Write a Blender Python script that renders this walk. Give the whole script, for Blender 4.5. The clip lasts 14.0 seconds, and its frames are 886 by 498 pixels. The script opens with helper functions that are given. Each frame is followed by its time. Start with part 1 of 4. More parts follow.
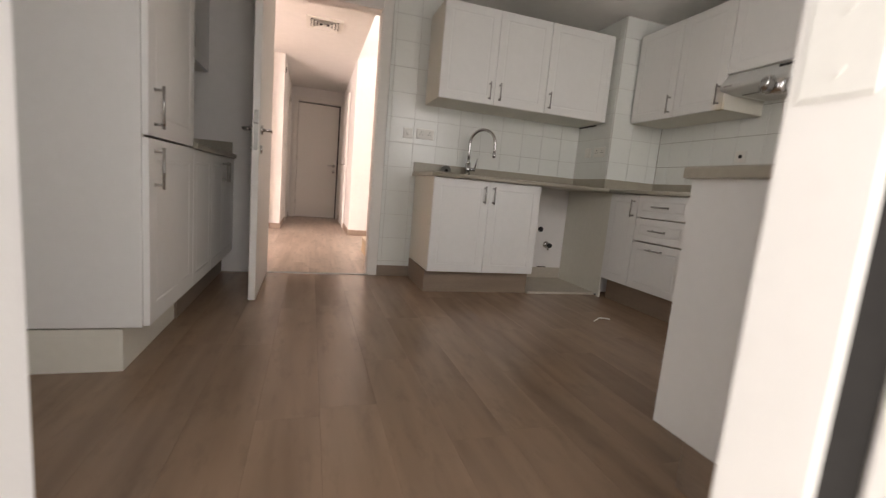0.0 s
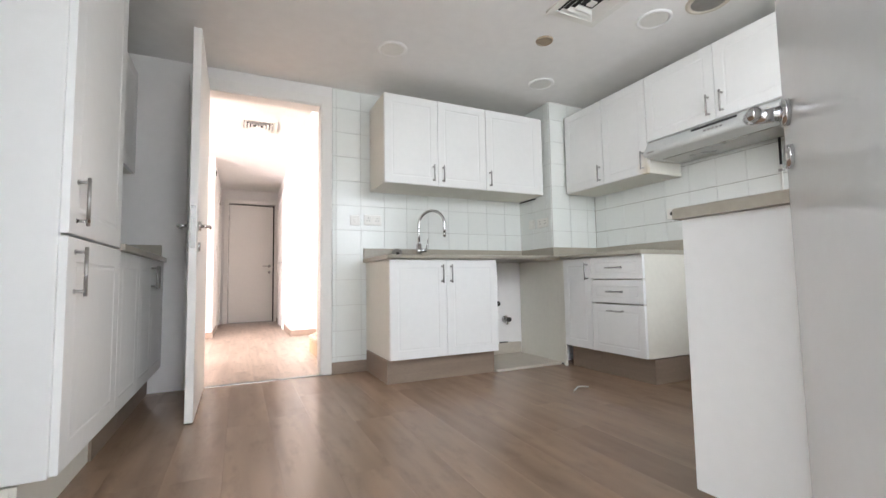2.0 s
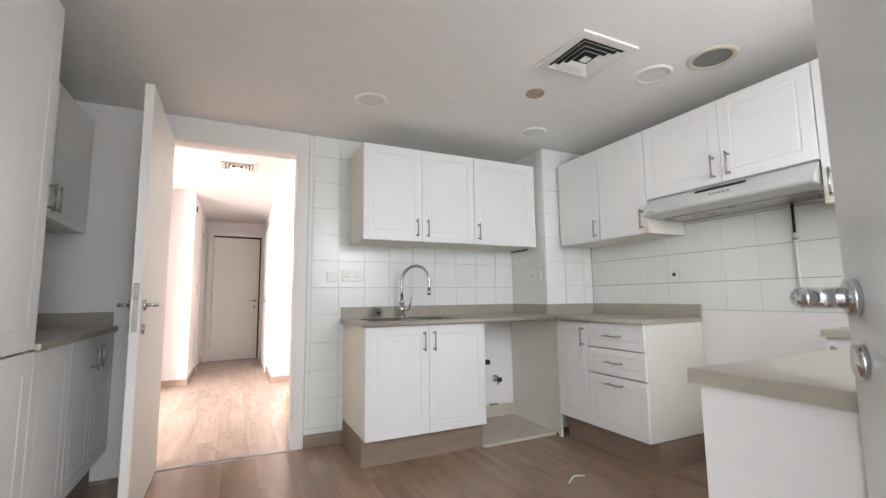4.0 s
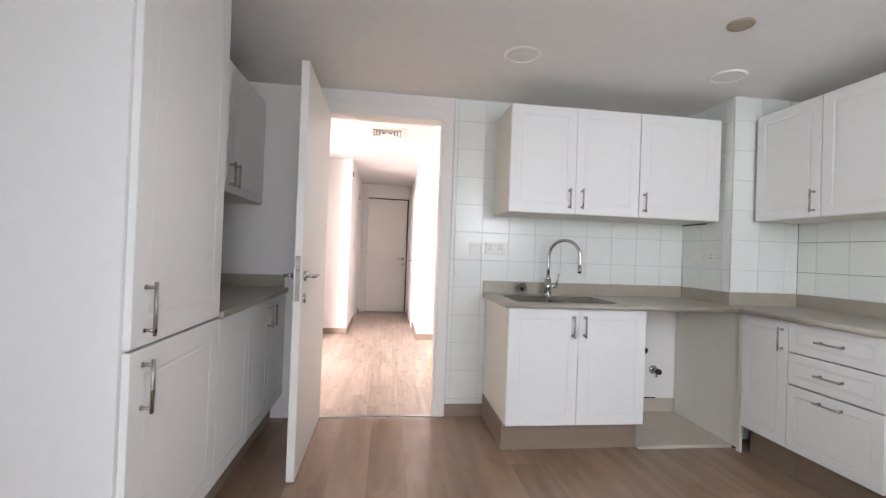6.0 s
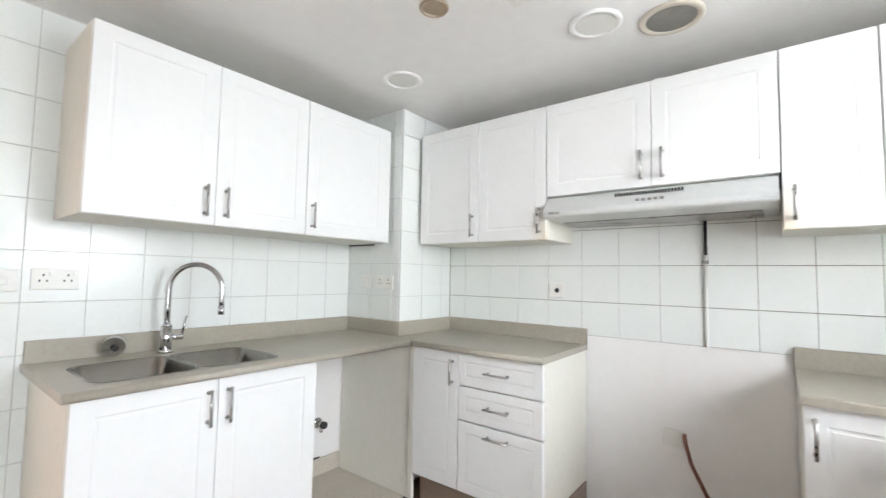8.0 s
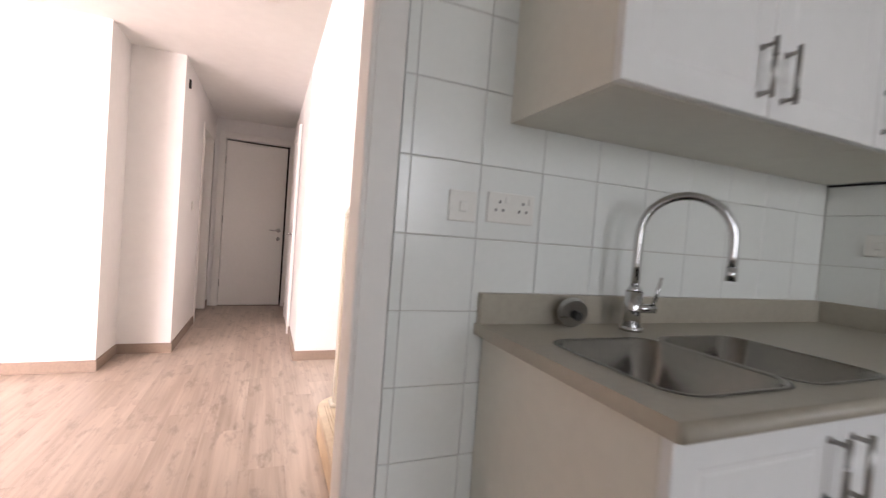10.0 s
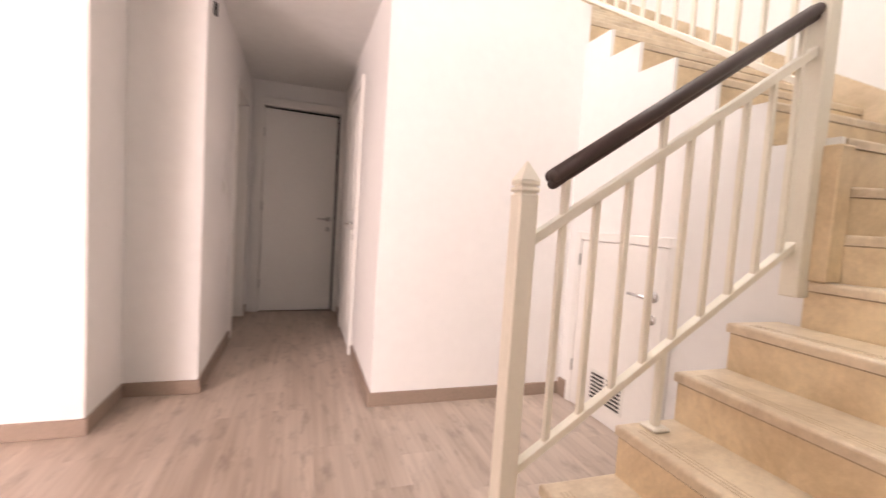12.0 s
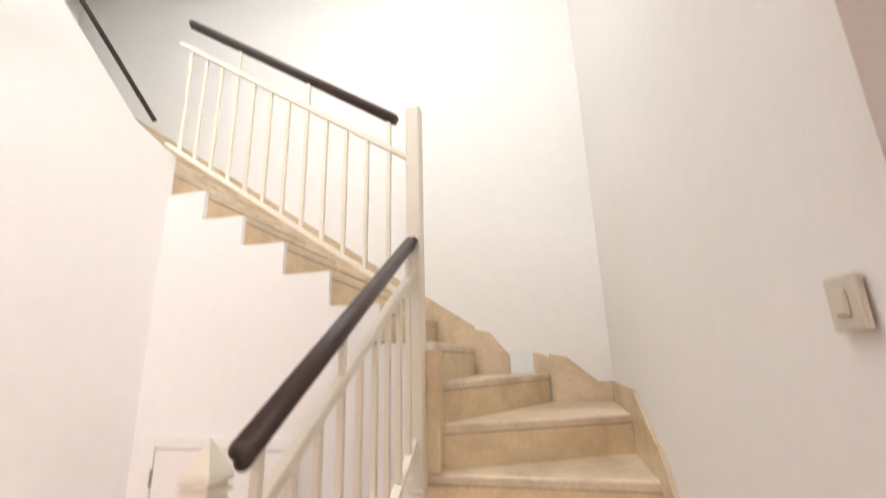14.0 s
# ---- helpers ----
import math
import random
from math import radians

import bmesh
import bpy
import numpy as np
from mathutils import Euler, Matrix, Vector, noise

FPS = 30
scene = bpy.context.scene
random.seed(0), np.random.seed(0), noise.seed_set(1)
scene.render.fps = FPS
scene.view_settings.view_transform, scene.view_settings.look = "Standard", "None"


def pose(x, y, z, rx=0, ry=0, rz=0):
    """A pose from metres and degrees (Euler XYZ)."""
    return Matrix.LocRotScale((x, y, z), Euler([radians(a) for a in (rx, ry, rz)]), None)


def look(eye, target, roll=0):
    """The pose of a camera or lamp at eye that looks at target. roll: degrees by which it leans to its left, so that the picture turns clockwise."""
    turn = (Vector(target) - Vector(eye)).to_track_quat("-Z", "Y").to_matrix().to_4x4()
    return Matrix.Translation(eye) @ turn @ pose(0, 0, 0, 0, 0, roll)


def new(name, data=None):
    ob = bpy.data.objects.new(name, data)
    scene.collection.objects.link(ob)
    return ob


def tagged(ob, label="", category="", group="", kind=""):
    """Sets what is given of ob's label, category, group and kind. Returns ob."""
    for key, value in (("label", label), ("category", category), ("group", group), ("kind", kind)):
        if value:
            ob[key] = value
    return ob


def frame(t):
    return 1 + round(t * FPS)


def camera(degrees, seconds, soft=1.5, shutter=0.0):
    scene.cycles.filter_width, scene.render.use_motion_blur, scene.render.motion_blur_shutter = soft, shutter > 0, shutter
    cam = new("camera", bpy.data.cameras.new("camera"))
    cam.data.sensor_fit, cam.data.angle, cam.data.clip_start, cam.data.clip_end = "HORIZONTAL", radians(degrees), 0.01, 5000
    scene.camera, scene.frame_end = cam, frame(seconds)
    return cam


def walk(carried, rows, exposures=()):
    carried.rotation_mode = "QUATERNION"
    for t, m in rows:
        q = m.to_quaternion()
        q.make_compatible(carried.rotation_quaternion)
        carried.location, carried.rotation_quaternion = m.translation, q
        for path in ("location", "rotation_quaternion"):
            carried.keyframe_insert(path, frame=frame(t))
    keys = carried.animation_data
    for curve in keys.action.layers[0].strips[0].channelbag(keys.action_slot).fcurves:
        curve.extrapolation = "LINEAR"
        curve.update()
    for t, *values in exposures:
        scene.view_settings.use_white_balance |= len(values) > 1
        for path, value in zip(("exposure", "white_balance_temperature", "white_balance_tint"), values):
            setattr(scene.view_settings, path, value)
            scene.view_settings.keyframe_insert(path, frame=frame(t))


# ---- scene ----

cam = camera(91.7, 14.0, soft=1.35, shutter=0.4)
PATH = [
    (0, (-0.848, -3.515, 0.758), (-0.249, -1.627, 0.482), 5.1),
    (0.5, (-0.9, -3.349, 0.582), (-0.168, -1.493, 0.452), 1.9),
    (1, (-0.912, -3.362, 0.577), (-0.128, -1.524, 0.495), -0.5),
    (1.5, (-0.937, -3.349, 0.633), (-0.106, -1.53, 0.671), -0.6),
    (2, (-0.935, -3.352, 0.696), (-0.082, -1.549, 0.839), -1.0),
    (2.5, (-0.938, -3.332, 0.709), (-0.062, -1.55, 0.947), -1.2),
    (5, (-0.643, -2.995, 1.182), (0.159, -1.171, 1.346), 1.1),
    (5.5, (-0.748, -2.9, 1.186), (-0.244, -0.965, 1.224), 1.0),
    (6, (-0.726, -2.984, 1.141), (-0.473, -1.001, 1.158), 2.1),
    (6.5, (-0.701, -2.829, 1.171), (-0.058, -0.935, 1.153), -0.5),
    (7, (-0.492, -2.623, 1.214), (0.721, -1.034, 1.23), -1.5),
    (7.5, (-0.296, -2.448, 1.23), (1.187, -1.108, 1.275), -1.4),
    (8, (-0.368, -2.216, 1.221), (1.205, -0.986, 1.348), 1.0),
    (8.5, (-0.48, -1.975, 1.192), (0.758, -0.406, 1.275), 1.4),
    (9, (-0.466, -1.674, 1.161), (0.447, 0.105, 1.208), 4.5),
    (11.3, (-0.749, -0.136, 1.052), (-0.153, 1.768, 0.918), 3.7),
    (11.5, (-0.741, 0.001, 1.066), (-0.197, 1.921, 0.945), 3.7),
    (11.8, (-0.732, 0.163, 1.073), (-0.204, 2.088, 0.94), 3.3),
    (12, (-0.728, 0.261, 1.06), (-0.097, 2.154, 0.931), 3.7),
    (12.5, (-0.71, 0.48, 1.08), (0.674, 1.918, 0.949), 4.9),
    (12.6, (-0.699, 0.502, 1.083), (0.776, 1.847, 0.961), 4.4),
    (13, (-0.629, 0.64, 1.099), (1.111, 1.626, 1.092), 1.9),
    (13.2, (-0.652, 0.638, 1.14), (1.171, 1.459, 1.159), 3.0),
    (13.5, (-0.7, 0.682, 1.192), (1.212, 1.245, 1.359), 1.1),
    (14, (-0.79, 0.737, 1.332), (1.09, 1.189, 1.842), -1.6),
]
EXPOSURES = [(0.0, -0.95, 7300, 15), (0.5, 0.3, 7100, 14), (1.0, 0.3, 6700, 12), (1.5, 0.22, 6400, 10), (2.5, 0.08, 6200, 9),
             (5.0, -0.02, 6450, 13), (6.0, -0.05, 6250, 13), (6.5, 0.0, 6250, 11), (7.0, 0.12, 6200, 9), (7.5, 0.4, 6200, 9), (8.0, 0.62, 6200, 9), (8.5, 0.42, 6150, 10),
             (9.0, -0.35, 6150, 14), (9.4, -0.45, 6250, 14), (11.0, -1.04, 6500, 16), (11.5, -0.96, 6500, 17), (12.0, -1.12, 6800, 16), (12.5, -1.06, 6800, 14), (13.2, -1.17, 6800, 12), (14.0, -1.3, 6550, 10)]
walk(cam, [(t, look(eye, target, roll)) for t, eye, target, roll in PATH], EXPOSURES)

# ---- light ----
SUN_ELEV, SUN_AZ = radians(48), radians(215)
world = bpy.data.worlds.new("sky_world")
scene.world = world
world.use_nodes = True
wn = world.node_tree
sky = wn.nodes.new("ShaderNodeTexSky")
sky.sky_type, sky.sun_disc = "NISHITA", False
sky.sun_elevation, sky.sun_rotation = SUN_ELEV, SUN_AZ
wn.links.new(sky.outputs[0], wn.nodes["Background"].inputs[0])
wn.nodes["Background"].inputs[1].default_value = 0.15


def area_light(name, eye, target, w, h, power, colour):
    lamp = bpy.data.lights.new(name, "AREA")
    lamp.shape, lamp.size, lamp.size_y, lamp.energy, lamp.color = "RECTANGLE", w, h, power, colour
    ob = new(name, lamp)
    ob.matrix_world = look(eye, target)
    return ob


area_light("balcony_door_daylight", (-1.9, -5.6, 1.9), (-1.5, 0, 1.1), 7.5, 3.6, 860, (0.94, 0.952, 0.985))
area_light("kitchen_window_daylight", (0.75, -3.46, 1.6), (0.95, 0, 1.4), 0.75, 0.95, 6, (0.94, 0.952, 0.985))
# added lamp in an unseen opening, placed to light the hall walls evenly
area_light("living_side_fill", (-4.64, -1.75, 1.2), (0, -1.6, 1.1), 2.2, 2.0, 970, (1.0, 0.855, 0.845))
# added lamp high in the stairwell brightens the steps; no window stands there
area_light("stairwell_fill", (-0.49, 1.5, 4.3), (0.75, 1.0, 0.7), 2.1, 1.3, 255, (0.97, 0.97, 0.965))
# added ceiling lamp lifts the dark upper landing; the ceiling has no opening
area_light("landing_fill", (0.1, 3.4, 4.96), (0.1, 3.4, 0), 1.0, 2.2, 45, (0.95, 0.97, 1.0))


# ---- materials ----
def mat(name, colour, rough=0.5, metal=0.0, var=0.06, scale=3.0, bump=0.0, bscale=60.0, coat=0.0, stretch=(1, 1, 1), spec=0.5, random_tint=0.0):
    """A surface with two scales of colour variation and fine relief."""
    m = bpy.data.materials.new(name)
    m.use_nodes = True
    nt = m.node_tree
    b = nt.nodes["Principled BSDF"]
    tc = nt.nodes.new("ShaderNodeTexCoord")
    mp = nt.nodes.new("ShaderNodeMapping")
    mp.inputs["Scale"].default_value = stretch
    nt.links.new(tc.outputs["Object"], mp.inputs[0])
    n1 = nt.nodes.new("ShaderNodeTexNoise")
    n1.inputs["Scale"].default_value, n1.inputs["Detail"].default_value = scale, 4
    n2 = nt.nodes.new("ShaderNodeTexNoise")
    n2.inputs["Scale"].default_value, n2.inputs["Detail"].default_value = scale * 14, 3
    nt.links.new(mp.outputs[0], n1.inputs[0])
    nt.links.new(mp.outputs[0], n2.inputs[0])
    add = nt.nodes.new("ShaderNodeMath")
    add.operation = "ADD"
    nt.links.new(n1.outputs[0], add.inputs[0])
    nt.links.new(n2.outputs[0], add.inputs[1])
    last = add.outputs[0]
    if random_tint:
        info = nt.nodes.new("ShaderNodeObjectInfo")
        k = nt.nodes.new("ShaderNodeMath")
        k.operation = "MULTIPLY_ADD"
        nt.links.new(info.outputs["Random"], k.inputs[0])
        k.inputs[1].default_value = random_tint
        nt.links.new(last, k.inputs[2])
        last = k.outputs[0]
    ramp = nt.nodes.new("ShaderNodeMapRange")
    ramp.inputs["From Min"].default_value, ramp.inputs["From Max"].default_value = 0.55, 1.45 + random_tint
    nt.links.new(last, ramp.inputs[0])
    mix = nt.nodes.new("ShaderNodeMix")
    mix.data_type = "RGBA"
    mix.inputs["A"].default_value = (*[c * (1 - var) for c in colour], 1)
    mix.inputs["B"].default_value = (*[min(1, c * (1 + var)) for c in colour], 1)
    nt.links.new(ramp.outputs[0], mix.inputs["Factor"])
    nt.links.new(mix.outputs["Result"], b.inputs["Base Color"])
    b.inputs["Roughness"].default_value, b.inputs["Metallic"].default_value = rough, metal
    b.inputs["Coat Weight"].default_value, b.inputs["Coat Roughness"].default_value = coat, 0.12
    b.inputs["Specular IOR Level"].default_value = spec
    rr = nt.nodes.new("ShaderNodeMapRange")
    rr.inputs["To Min"].default_value, rr.inputs["To Max"].default_value = max(0.03, rough * 0.85), min(1, rough * 1.2)
    nt.links.new(n1.outputs[0], rr.inputs[0])
    nt.links.new(rr.outputs[0], b.inputs["Roughness"])
    if bump:
        n3 = nt.nodes.new("ShaderNodeTexNoise")
        n3.inputs["Scale"].default_value, n3.inputs["Detail"].default_value = bscale, 3
        nt.links.new(mp.outputs[0], n3.inputs[0])
        bp = nt.nodes.new("ShaderNodeBump")
        bp.inputs["Strength"].default_value, bp.inputs["Distance"].default_value = bump, 0.004
        nt.links.new(n3.outputs[0], bp.inputs["Height"])
        nt.links.new(bp.outputs[0], b.inputs["Normal"])
    return m


def wood_floor(name, light, dark, rough, grain_weight, grain_width, detail, relief, plank_tone=0.16, smudge=0.0):
    """Printed laminate plank: long grain streaks, each plank its own tone."""
    m = bpy.data.materials.new(name)
    m.use_nodes = True
    nt = m.node_tree
    b = nt.nodes["Principled BSDF"]
    tc = nt.nodes.new("ShaderNodeTexCoord")
    info = nt.nodes.new("ShaderNodeObjectInfo")
    off = nt.nodes.new("ShaderNodeVectorMath")
    off.operation = "MULTIPLY_ADD"
    comb = nt.nodes.new("ShaderNodeCombineXYZ")
    for i in range(3):
        nt.links.new(info.outputs["Random"], comb.inputs[i])
    nt.links.new(comb.outputs[0], off.inputs[0])
    off.inputs[1].default_value = (37, 61, 17)
    nt.links.new(tc.outputs["Object"], off.inputs[2])
    grain = nt.nodes.new("ShaderNodeMapping")
    grain.inputs["Scale"].default_value = (grain_width, 1.3, 1)
    nt.links.new(off.outputs[0], grain.inputs[0])
    n1 = nt.nodes.new("ShaderNodeTexNoise")
    n1.inputs["Scale"].default_value, n1.inputs["Detail"].default_value, n1.inputs["Distortion"].default_value = 1.0, detail, 0.5 if detail > 4 else 0.0
    nt.links.new(grain.outputs[0], n1.inputs[0])
    broad = nt.nodes.new("ShaderNodeMapping")
    broad.inputs["Scale"].default_value = (7, 0.9, 1)
    nt.links.new(off.outputs[0], broad.inputs[0])
    n2 = nt.nodes.new("ShaderNodeTexNoise")
    n2.inputs["Scale"].default_value, n2.inputs["Detail"].default_value = 1.0, 2
    nt.links.new(broad.outputs[0], n2.inputs[0])
    s1 = nt.nodes.new("ShaderNodeMath")
    s1.operation = "MULTIPLY_ADD"
    nt.links.new(n1.outputs[0], s1.inputs[0])
    s1.inputs[1].default_value = grain_weight
    nt.links.new(n2.outputs[0], s1.inputs[2])
    s2 = nt.nodes.new("ShaderNodeMath")
    s2.operation = "MULTIPLY_ADD"
    nt.links.new(info.outputs["Random"], s2.inputs[0])
    s2.inputs[1].default_value = plank_tone
    nt.links.new(s1.outputs[0], s2.inputs[2])
    mr = nt.nodes.new("ShaderNodeMapRange")
    mr.inputs["From Min"].default_value, mr.inputs["From Max"].default_value = 0.2 + 0.45 * grain_weight, 0.95 + 0.62 * grain_weight
    nt.links.new(s2.outputs[0], mr.inputs[0])
    mix = nt.nodes.new("ShaderNodeMix")
    mix.data_type = "RGBA"
    mix.inputs["A"].default_value, mix.inputs["B"].default_value = (*dark, 1), (*light, 1)
    nt.links.new(mr.outputs[0], mix.inputs["Factor"])
    paint = mix.outputs["Result"]
    if smudge:
        # dark knots and worn smudges, drawn out along the grain
        long = nt.nodes.new("ShaderNodeMapping")
        long.inputs["Scale"].default_value = (17, 5.5, 1)
        nt.links.new(off.outputs[0], long.inputs[0])
        n3 = nt.nodes.new("ShaderNodeTexNoise")
        n3.inputs["Scale"].default_value, n3.inputs["Detail"].default_value, n3.inputs["Roughness"].default_value = 1.0, 6, 0.65
        nt.links.new(long.outputs[0], n3.inputs[0])
        kr = nt.nodes.new("ShaderNodeMapRange")
        kr.inputs["From Min"].default_value, kr.inputs["From Max"].default_value, kr.inputs["To Max"].default_value = 0.52, 0.74, smudge
        nt.links.new(n3.outputs[0], kr.inputs[0])
        knot = nt.nodes.new("ShaderNodeMix")
        knot.data_type = "RGBA"
        knot.inputs["B"].default_value = (*[c * 0.62 for c in dark], 1)
        nt.links.new(paint, knot.inputs["A"])
        nt.links.new(kr.outputs[0], knot.inputs["Factor"])
        paint = knot.outputs["Result"]
    nt.links.new(paint, b.inputs["Base Color"])
    b.inputs["Roughness"].default_value = rough
    r2 = nt.nodes.new("ShaderNodeMapRange")
    r2.inputs["To Min"].default_value, r2.inputs["To Max"].default_value = rough * 0.8, rough * 1.35
    nt.links.new((n1 if relief else n2).outputs[0], r2.inputs[0])
    if relief:
        nt.links.new(r2.outputs[0], b.inputs["Roughness"])
        bp = nt.nodes.new("ShaderNodeBump")
        bp.inputs["Strength"].default_value, bp.inputs["Distance"].default_value = relief, 0.002
        nt.links.new(n1.outputs[0], bp.inputs["Height"])
        nt.links.new(bp.outputs[0], b.inputs["Normal"])
    return m


def marble(name, colour, stain, rough):
    """Worn stone slab: cloudy mottling, fine grain and brown stains."""
    m = mat(name, colour, rough, var=0.13, scale=4.5, bump=0.06, bscale=45)
    nt = m.node_tree
    b = nt.nodes["Principled BSDF"]
    paint = b.inputs["Base Color"].links[0].from_socket
    tc = nt.nodes.new("ShaderNodeTexCoord")
    n = nt.nodes.new("ShaderNodeTexNoise")
    n.inputs["Scale"].default_value, n.inputs["Detail"].default_value = 3.2, 9
    n.inputs["Roughness"].default_value, n.inputs["Distortion"].default_value = 0.72, 0.5
    nt.links.new(tc.outputs["Object"], n.inputs[0])
    mr = nt.nodes.new("ShaderNodeMapRange")
    mr.inputs["From Min"].default_value, mr.inputs["From Max"].default_value, mr.inputs["To Max"].default_value = 0.43, 0.70, 0.85
    nt.links.new(n.outputs[0], mr.inputs[0])
    mix = nt.nodes.new("ShaderNodeMix")
    mix.data_type = "RGBA"
    mix.inputs["B"].default_value = (*stain, 1)
    nt.links.new(paint, mix.inputs["A"])
    nt.links.new(mr.outputs[0], mix.inputs["Factor"])
    nt.links.new(mix.outputs["Result"], b.inputs["Base Color"])
    return m


PLASTER = mat("white_wall_paint", (0.82, 0.80, 0.775), 0.75, var=0.03, scale=1.2, bump=0.12, bscale=180)
CEIL = mat("ceiling_paint", (0.82, 0.81, 0.785), 0.85, var=0.04, scale=0.9, bump=0.1, bscale=150)
CAB = mat("white_cabinet_foil", (0.80, 0.80, 0.78), 0.38, var=0.025, scale=2.0, bump=0.03, bscale=90)
CARC = mat("cream_cabinet_board", (0.74, 0.72, 0.64), 0.45, var=0.04, scale=2.0)
TILE = mat("white_glazed_tile", (0.78, 0.80, 0.765), 0.2, var=0.03, scale=4.0, bump=0.03, bscale=12, random_tint=0.3)
GROUT = mat("grey_grout", (0.57, 0.56, 0.52), 0.9, var=0.25, scale=9.0, bump=0.2)
GREASY = mat("grease_darkened_grout", (0.2, 0.165, 0.125), 0.8, var=0.5, scale=5.0, bump=0.2)
WORKTOP = mat("speckled_beige_worktop", (0.375, 0.345, 0.28), 0.32, var=0.1, scale=4.0, bump=0.015)
STEEL = mat("brushed_steel", (0.42, 0.41, 0.39), 0.28, 1.0, var=0.12, scale=8.0, stretch=(1, 1, 6))
CHROME = mat("chrome", (0.62, 0.62, 0.62), 0.1, 1.0, var=0.05, scale=6.0)
SINKM = mat("stainless_sink", (0.27, 0.258, 0.235), 0.24, 1.0, var=0.12, scale=5.0, bump=0.04, bscale=200)
HOODM = mat("pale_enamel_hood", (0.62, 0.63, 0.61), 0.35, 0.15, var=0.06, scale=3.0)
PLINTH = mat("taupe_wood_laminate", (0.27, 0.205, 0.155), 0.5, var=0.18, scale=3.0, stretch=(1, 1, 8), bump=0.05)
BASEB = mat("taupe_baseboard", (0.30, 0.225, 0.175), 0.5, var=0.15, scale=5.0, bump=0.05)
STONE = marble("beige_marble_riser", (0.76, 0.61, 0.40), (0.50, 0.36, 0.21), 0.36)
TREAD = marble("pale_beige_marble_tread", (0.74, 0.62, 0.455), (0.44, 0.325, 0.215), 0.3)
STONE_SK = marble("beige_marble_skirting", (0.66, 0.53, 0.375), (0.42, 0.31, 0.195), 0.22)
# brown for the shade line painted under the stair nosings
NOSING_SHADE = mat("dark_nosing_shade", (0.36, 0.27, 0.18), 0.9, var=0.4, scale=9.0)
RAILW = mat("dark_wood_handrail", (0.05, 0.03, 0.026), 0.5, var=0.3, scale=6.0, stretch=(4, 4, 1), coat=0.05)
CREAM = mat("cream_metal_paint", (0.79, 0.74, 0.63), 0.42, var=0.04, scale=5.0, bump=0.04)
GLOSSW = mat("glossy_white_door_paint", (0.77, 0.80, 0.805), 0.14, var=0.02, scale=2.0, spec=0.5)
DOORP = mat("white_door_paint", (0.80, 0.78, 0.74), 0.45, var=0.03, scale=2.0, bump=0.03, bscale=60)
DARK = mat("dark_gap", (0.03, 0.028, 0.026), 0.8, var=0.2)
SCREED = mat("grey_cement_screed", (0.53, 0.48, 0.405), 0.8, var=0.12, scale=5.0, bump=0.2, bscale=50)
BEIGEP = mat("beige_switch_plastic", (0.60, 0.55, 0.46), 0.4, var=0.05, scale=6.0)
PLASTIC = mat("white_switch_plastic", (0.76, 0.75, 0.70), 0.35, var=0.03, scale=6.0)
RUBBER = mat("brown_gas_hose", (0.17, 0.055, 0.03), 0.5, var=0.2, scale=20.0)
RUSTY = mat("yellowed_board_edge", (0.66, 0.58, 0.42), 0.6, var=0.25, scale=12.0)


def stained_foil(name, x, z, reach):
    """Cabinet foil with a patchy heat stain spreading from a lower corner at (x, z)."""
    m = mat(name, (0.80, 0.80, 0.78), 0.38, var=0.025, scale=2.0, bump=0.03, bscale=90)
    nt = m.node_tree
    b = nt.nodes["Principled BSDF"]
    paint = b.inputs["Base Color"].links[0].from_socket
    tc = nt.nodes.new("ShaderNodeTexCoord")
    mp = nt.nodes.new("ShaderNodeMapping")
    mp.inputs["Location"].default_value, mp.inputs["Scale"].default_value = (-x, 0, -z * 0.55), (1, 0, 0.55)
    nt.links.new(tc.outputs["Object"], mp.inputs[0])
    ln = nt.nodes.new("ShaderNodeVectorMath")
    ln.operation = "LENGTH"
    nt.links.new(mp.outputs[0], ln.inputs[0])
    n = nt.nodes.new("ShaderNodeTexNoise")
    n.inputs["Scale"].default_value, n.inputs["Detail"].default_value = 18, 4
    nt.links.new(tc.outputs["Object"], n.inputs[0])
    k = nt.nodes.new("ShaderNodeMath")
    k.operation = "MULTIPLY_ADD"
    nt.links.new(n.outputs[0], k.inputs[0])
    k.inputs[1].default_value = 0.08
    nt.links.new(ln.outputs["Value"], k.inputs[2])
    mr = nt.nodes.new("ShaderNodeMapRange")
    mr.inputs["From Min"].default_value, mr.inputs["From Max"].default_value = 0.03, 0.04 + reach
    mr.inputs["To Min"].default_value, mr.inputs["To Max"].default_value = 0.75, 0.0
    nt.links.new(k.outputs[0], mr.inputs[0])
    mix = nt.nodes.new("ShaderNodeMix")
    mix.data_type = "RGBA"
    mix.inputs["B"].default_value = (0.66, 0.55, 0.35, 1)
    nt.links.new(paint, mix.inputs["A"])
    nt.links.new(mr.outputs[0], mix.inputs["Factor"])
    nt.links.new(mix.outputs["Result"], b.inputs["Base Color"])
    return m



BULB = mat("frosted_lamp_glass", (0.72, 0.71, 0.66), 0.3, var=0.04, scale=8.0)
CONC = mat("balcony_concrete_tile", (0.48, 0.46, 0.42), 0.8, var=0.12, scale=3.0, bump=0.15)
GLASS = bpy.data.materials.new("clear_window_glass")
GLASS.use_nodes = True
gb = GLASS.node_tree.nodes["Principled BSDF"]
gb.inputs["Transmission Weight"].default_value, gb.inputs["Roughness"].default_value, gb.inputs["IOR"].default_value = 1.0, 0.0, 1.45
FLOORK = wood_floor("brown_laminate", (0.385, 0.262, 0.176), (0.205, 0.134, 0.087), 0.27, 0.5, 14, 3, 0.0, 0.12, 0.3)
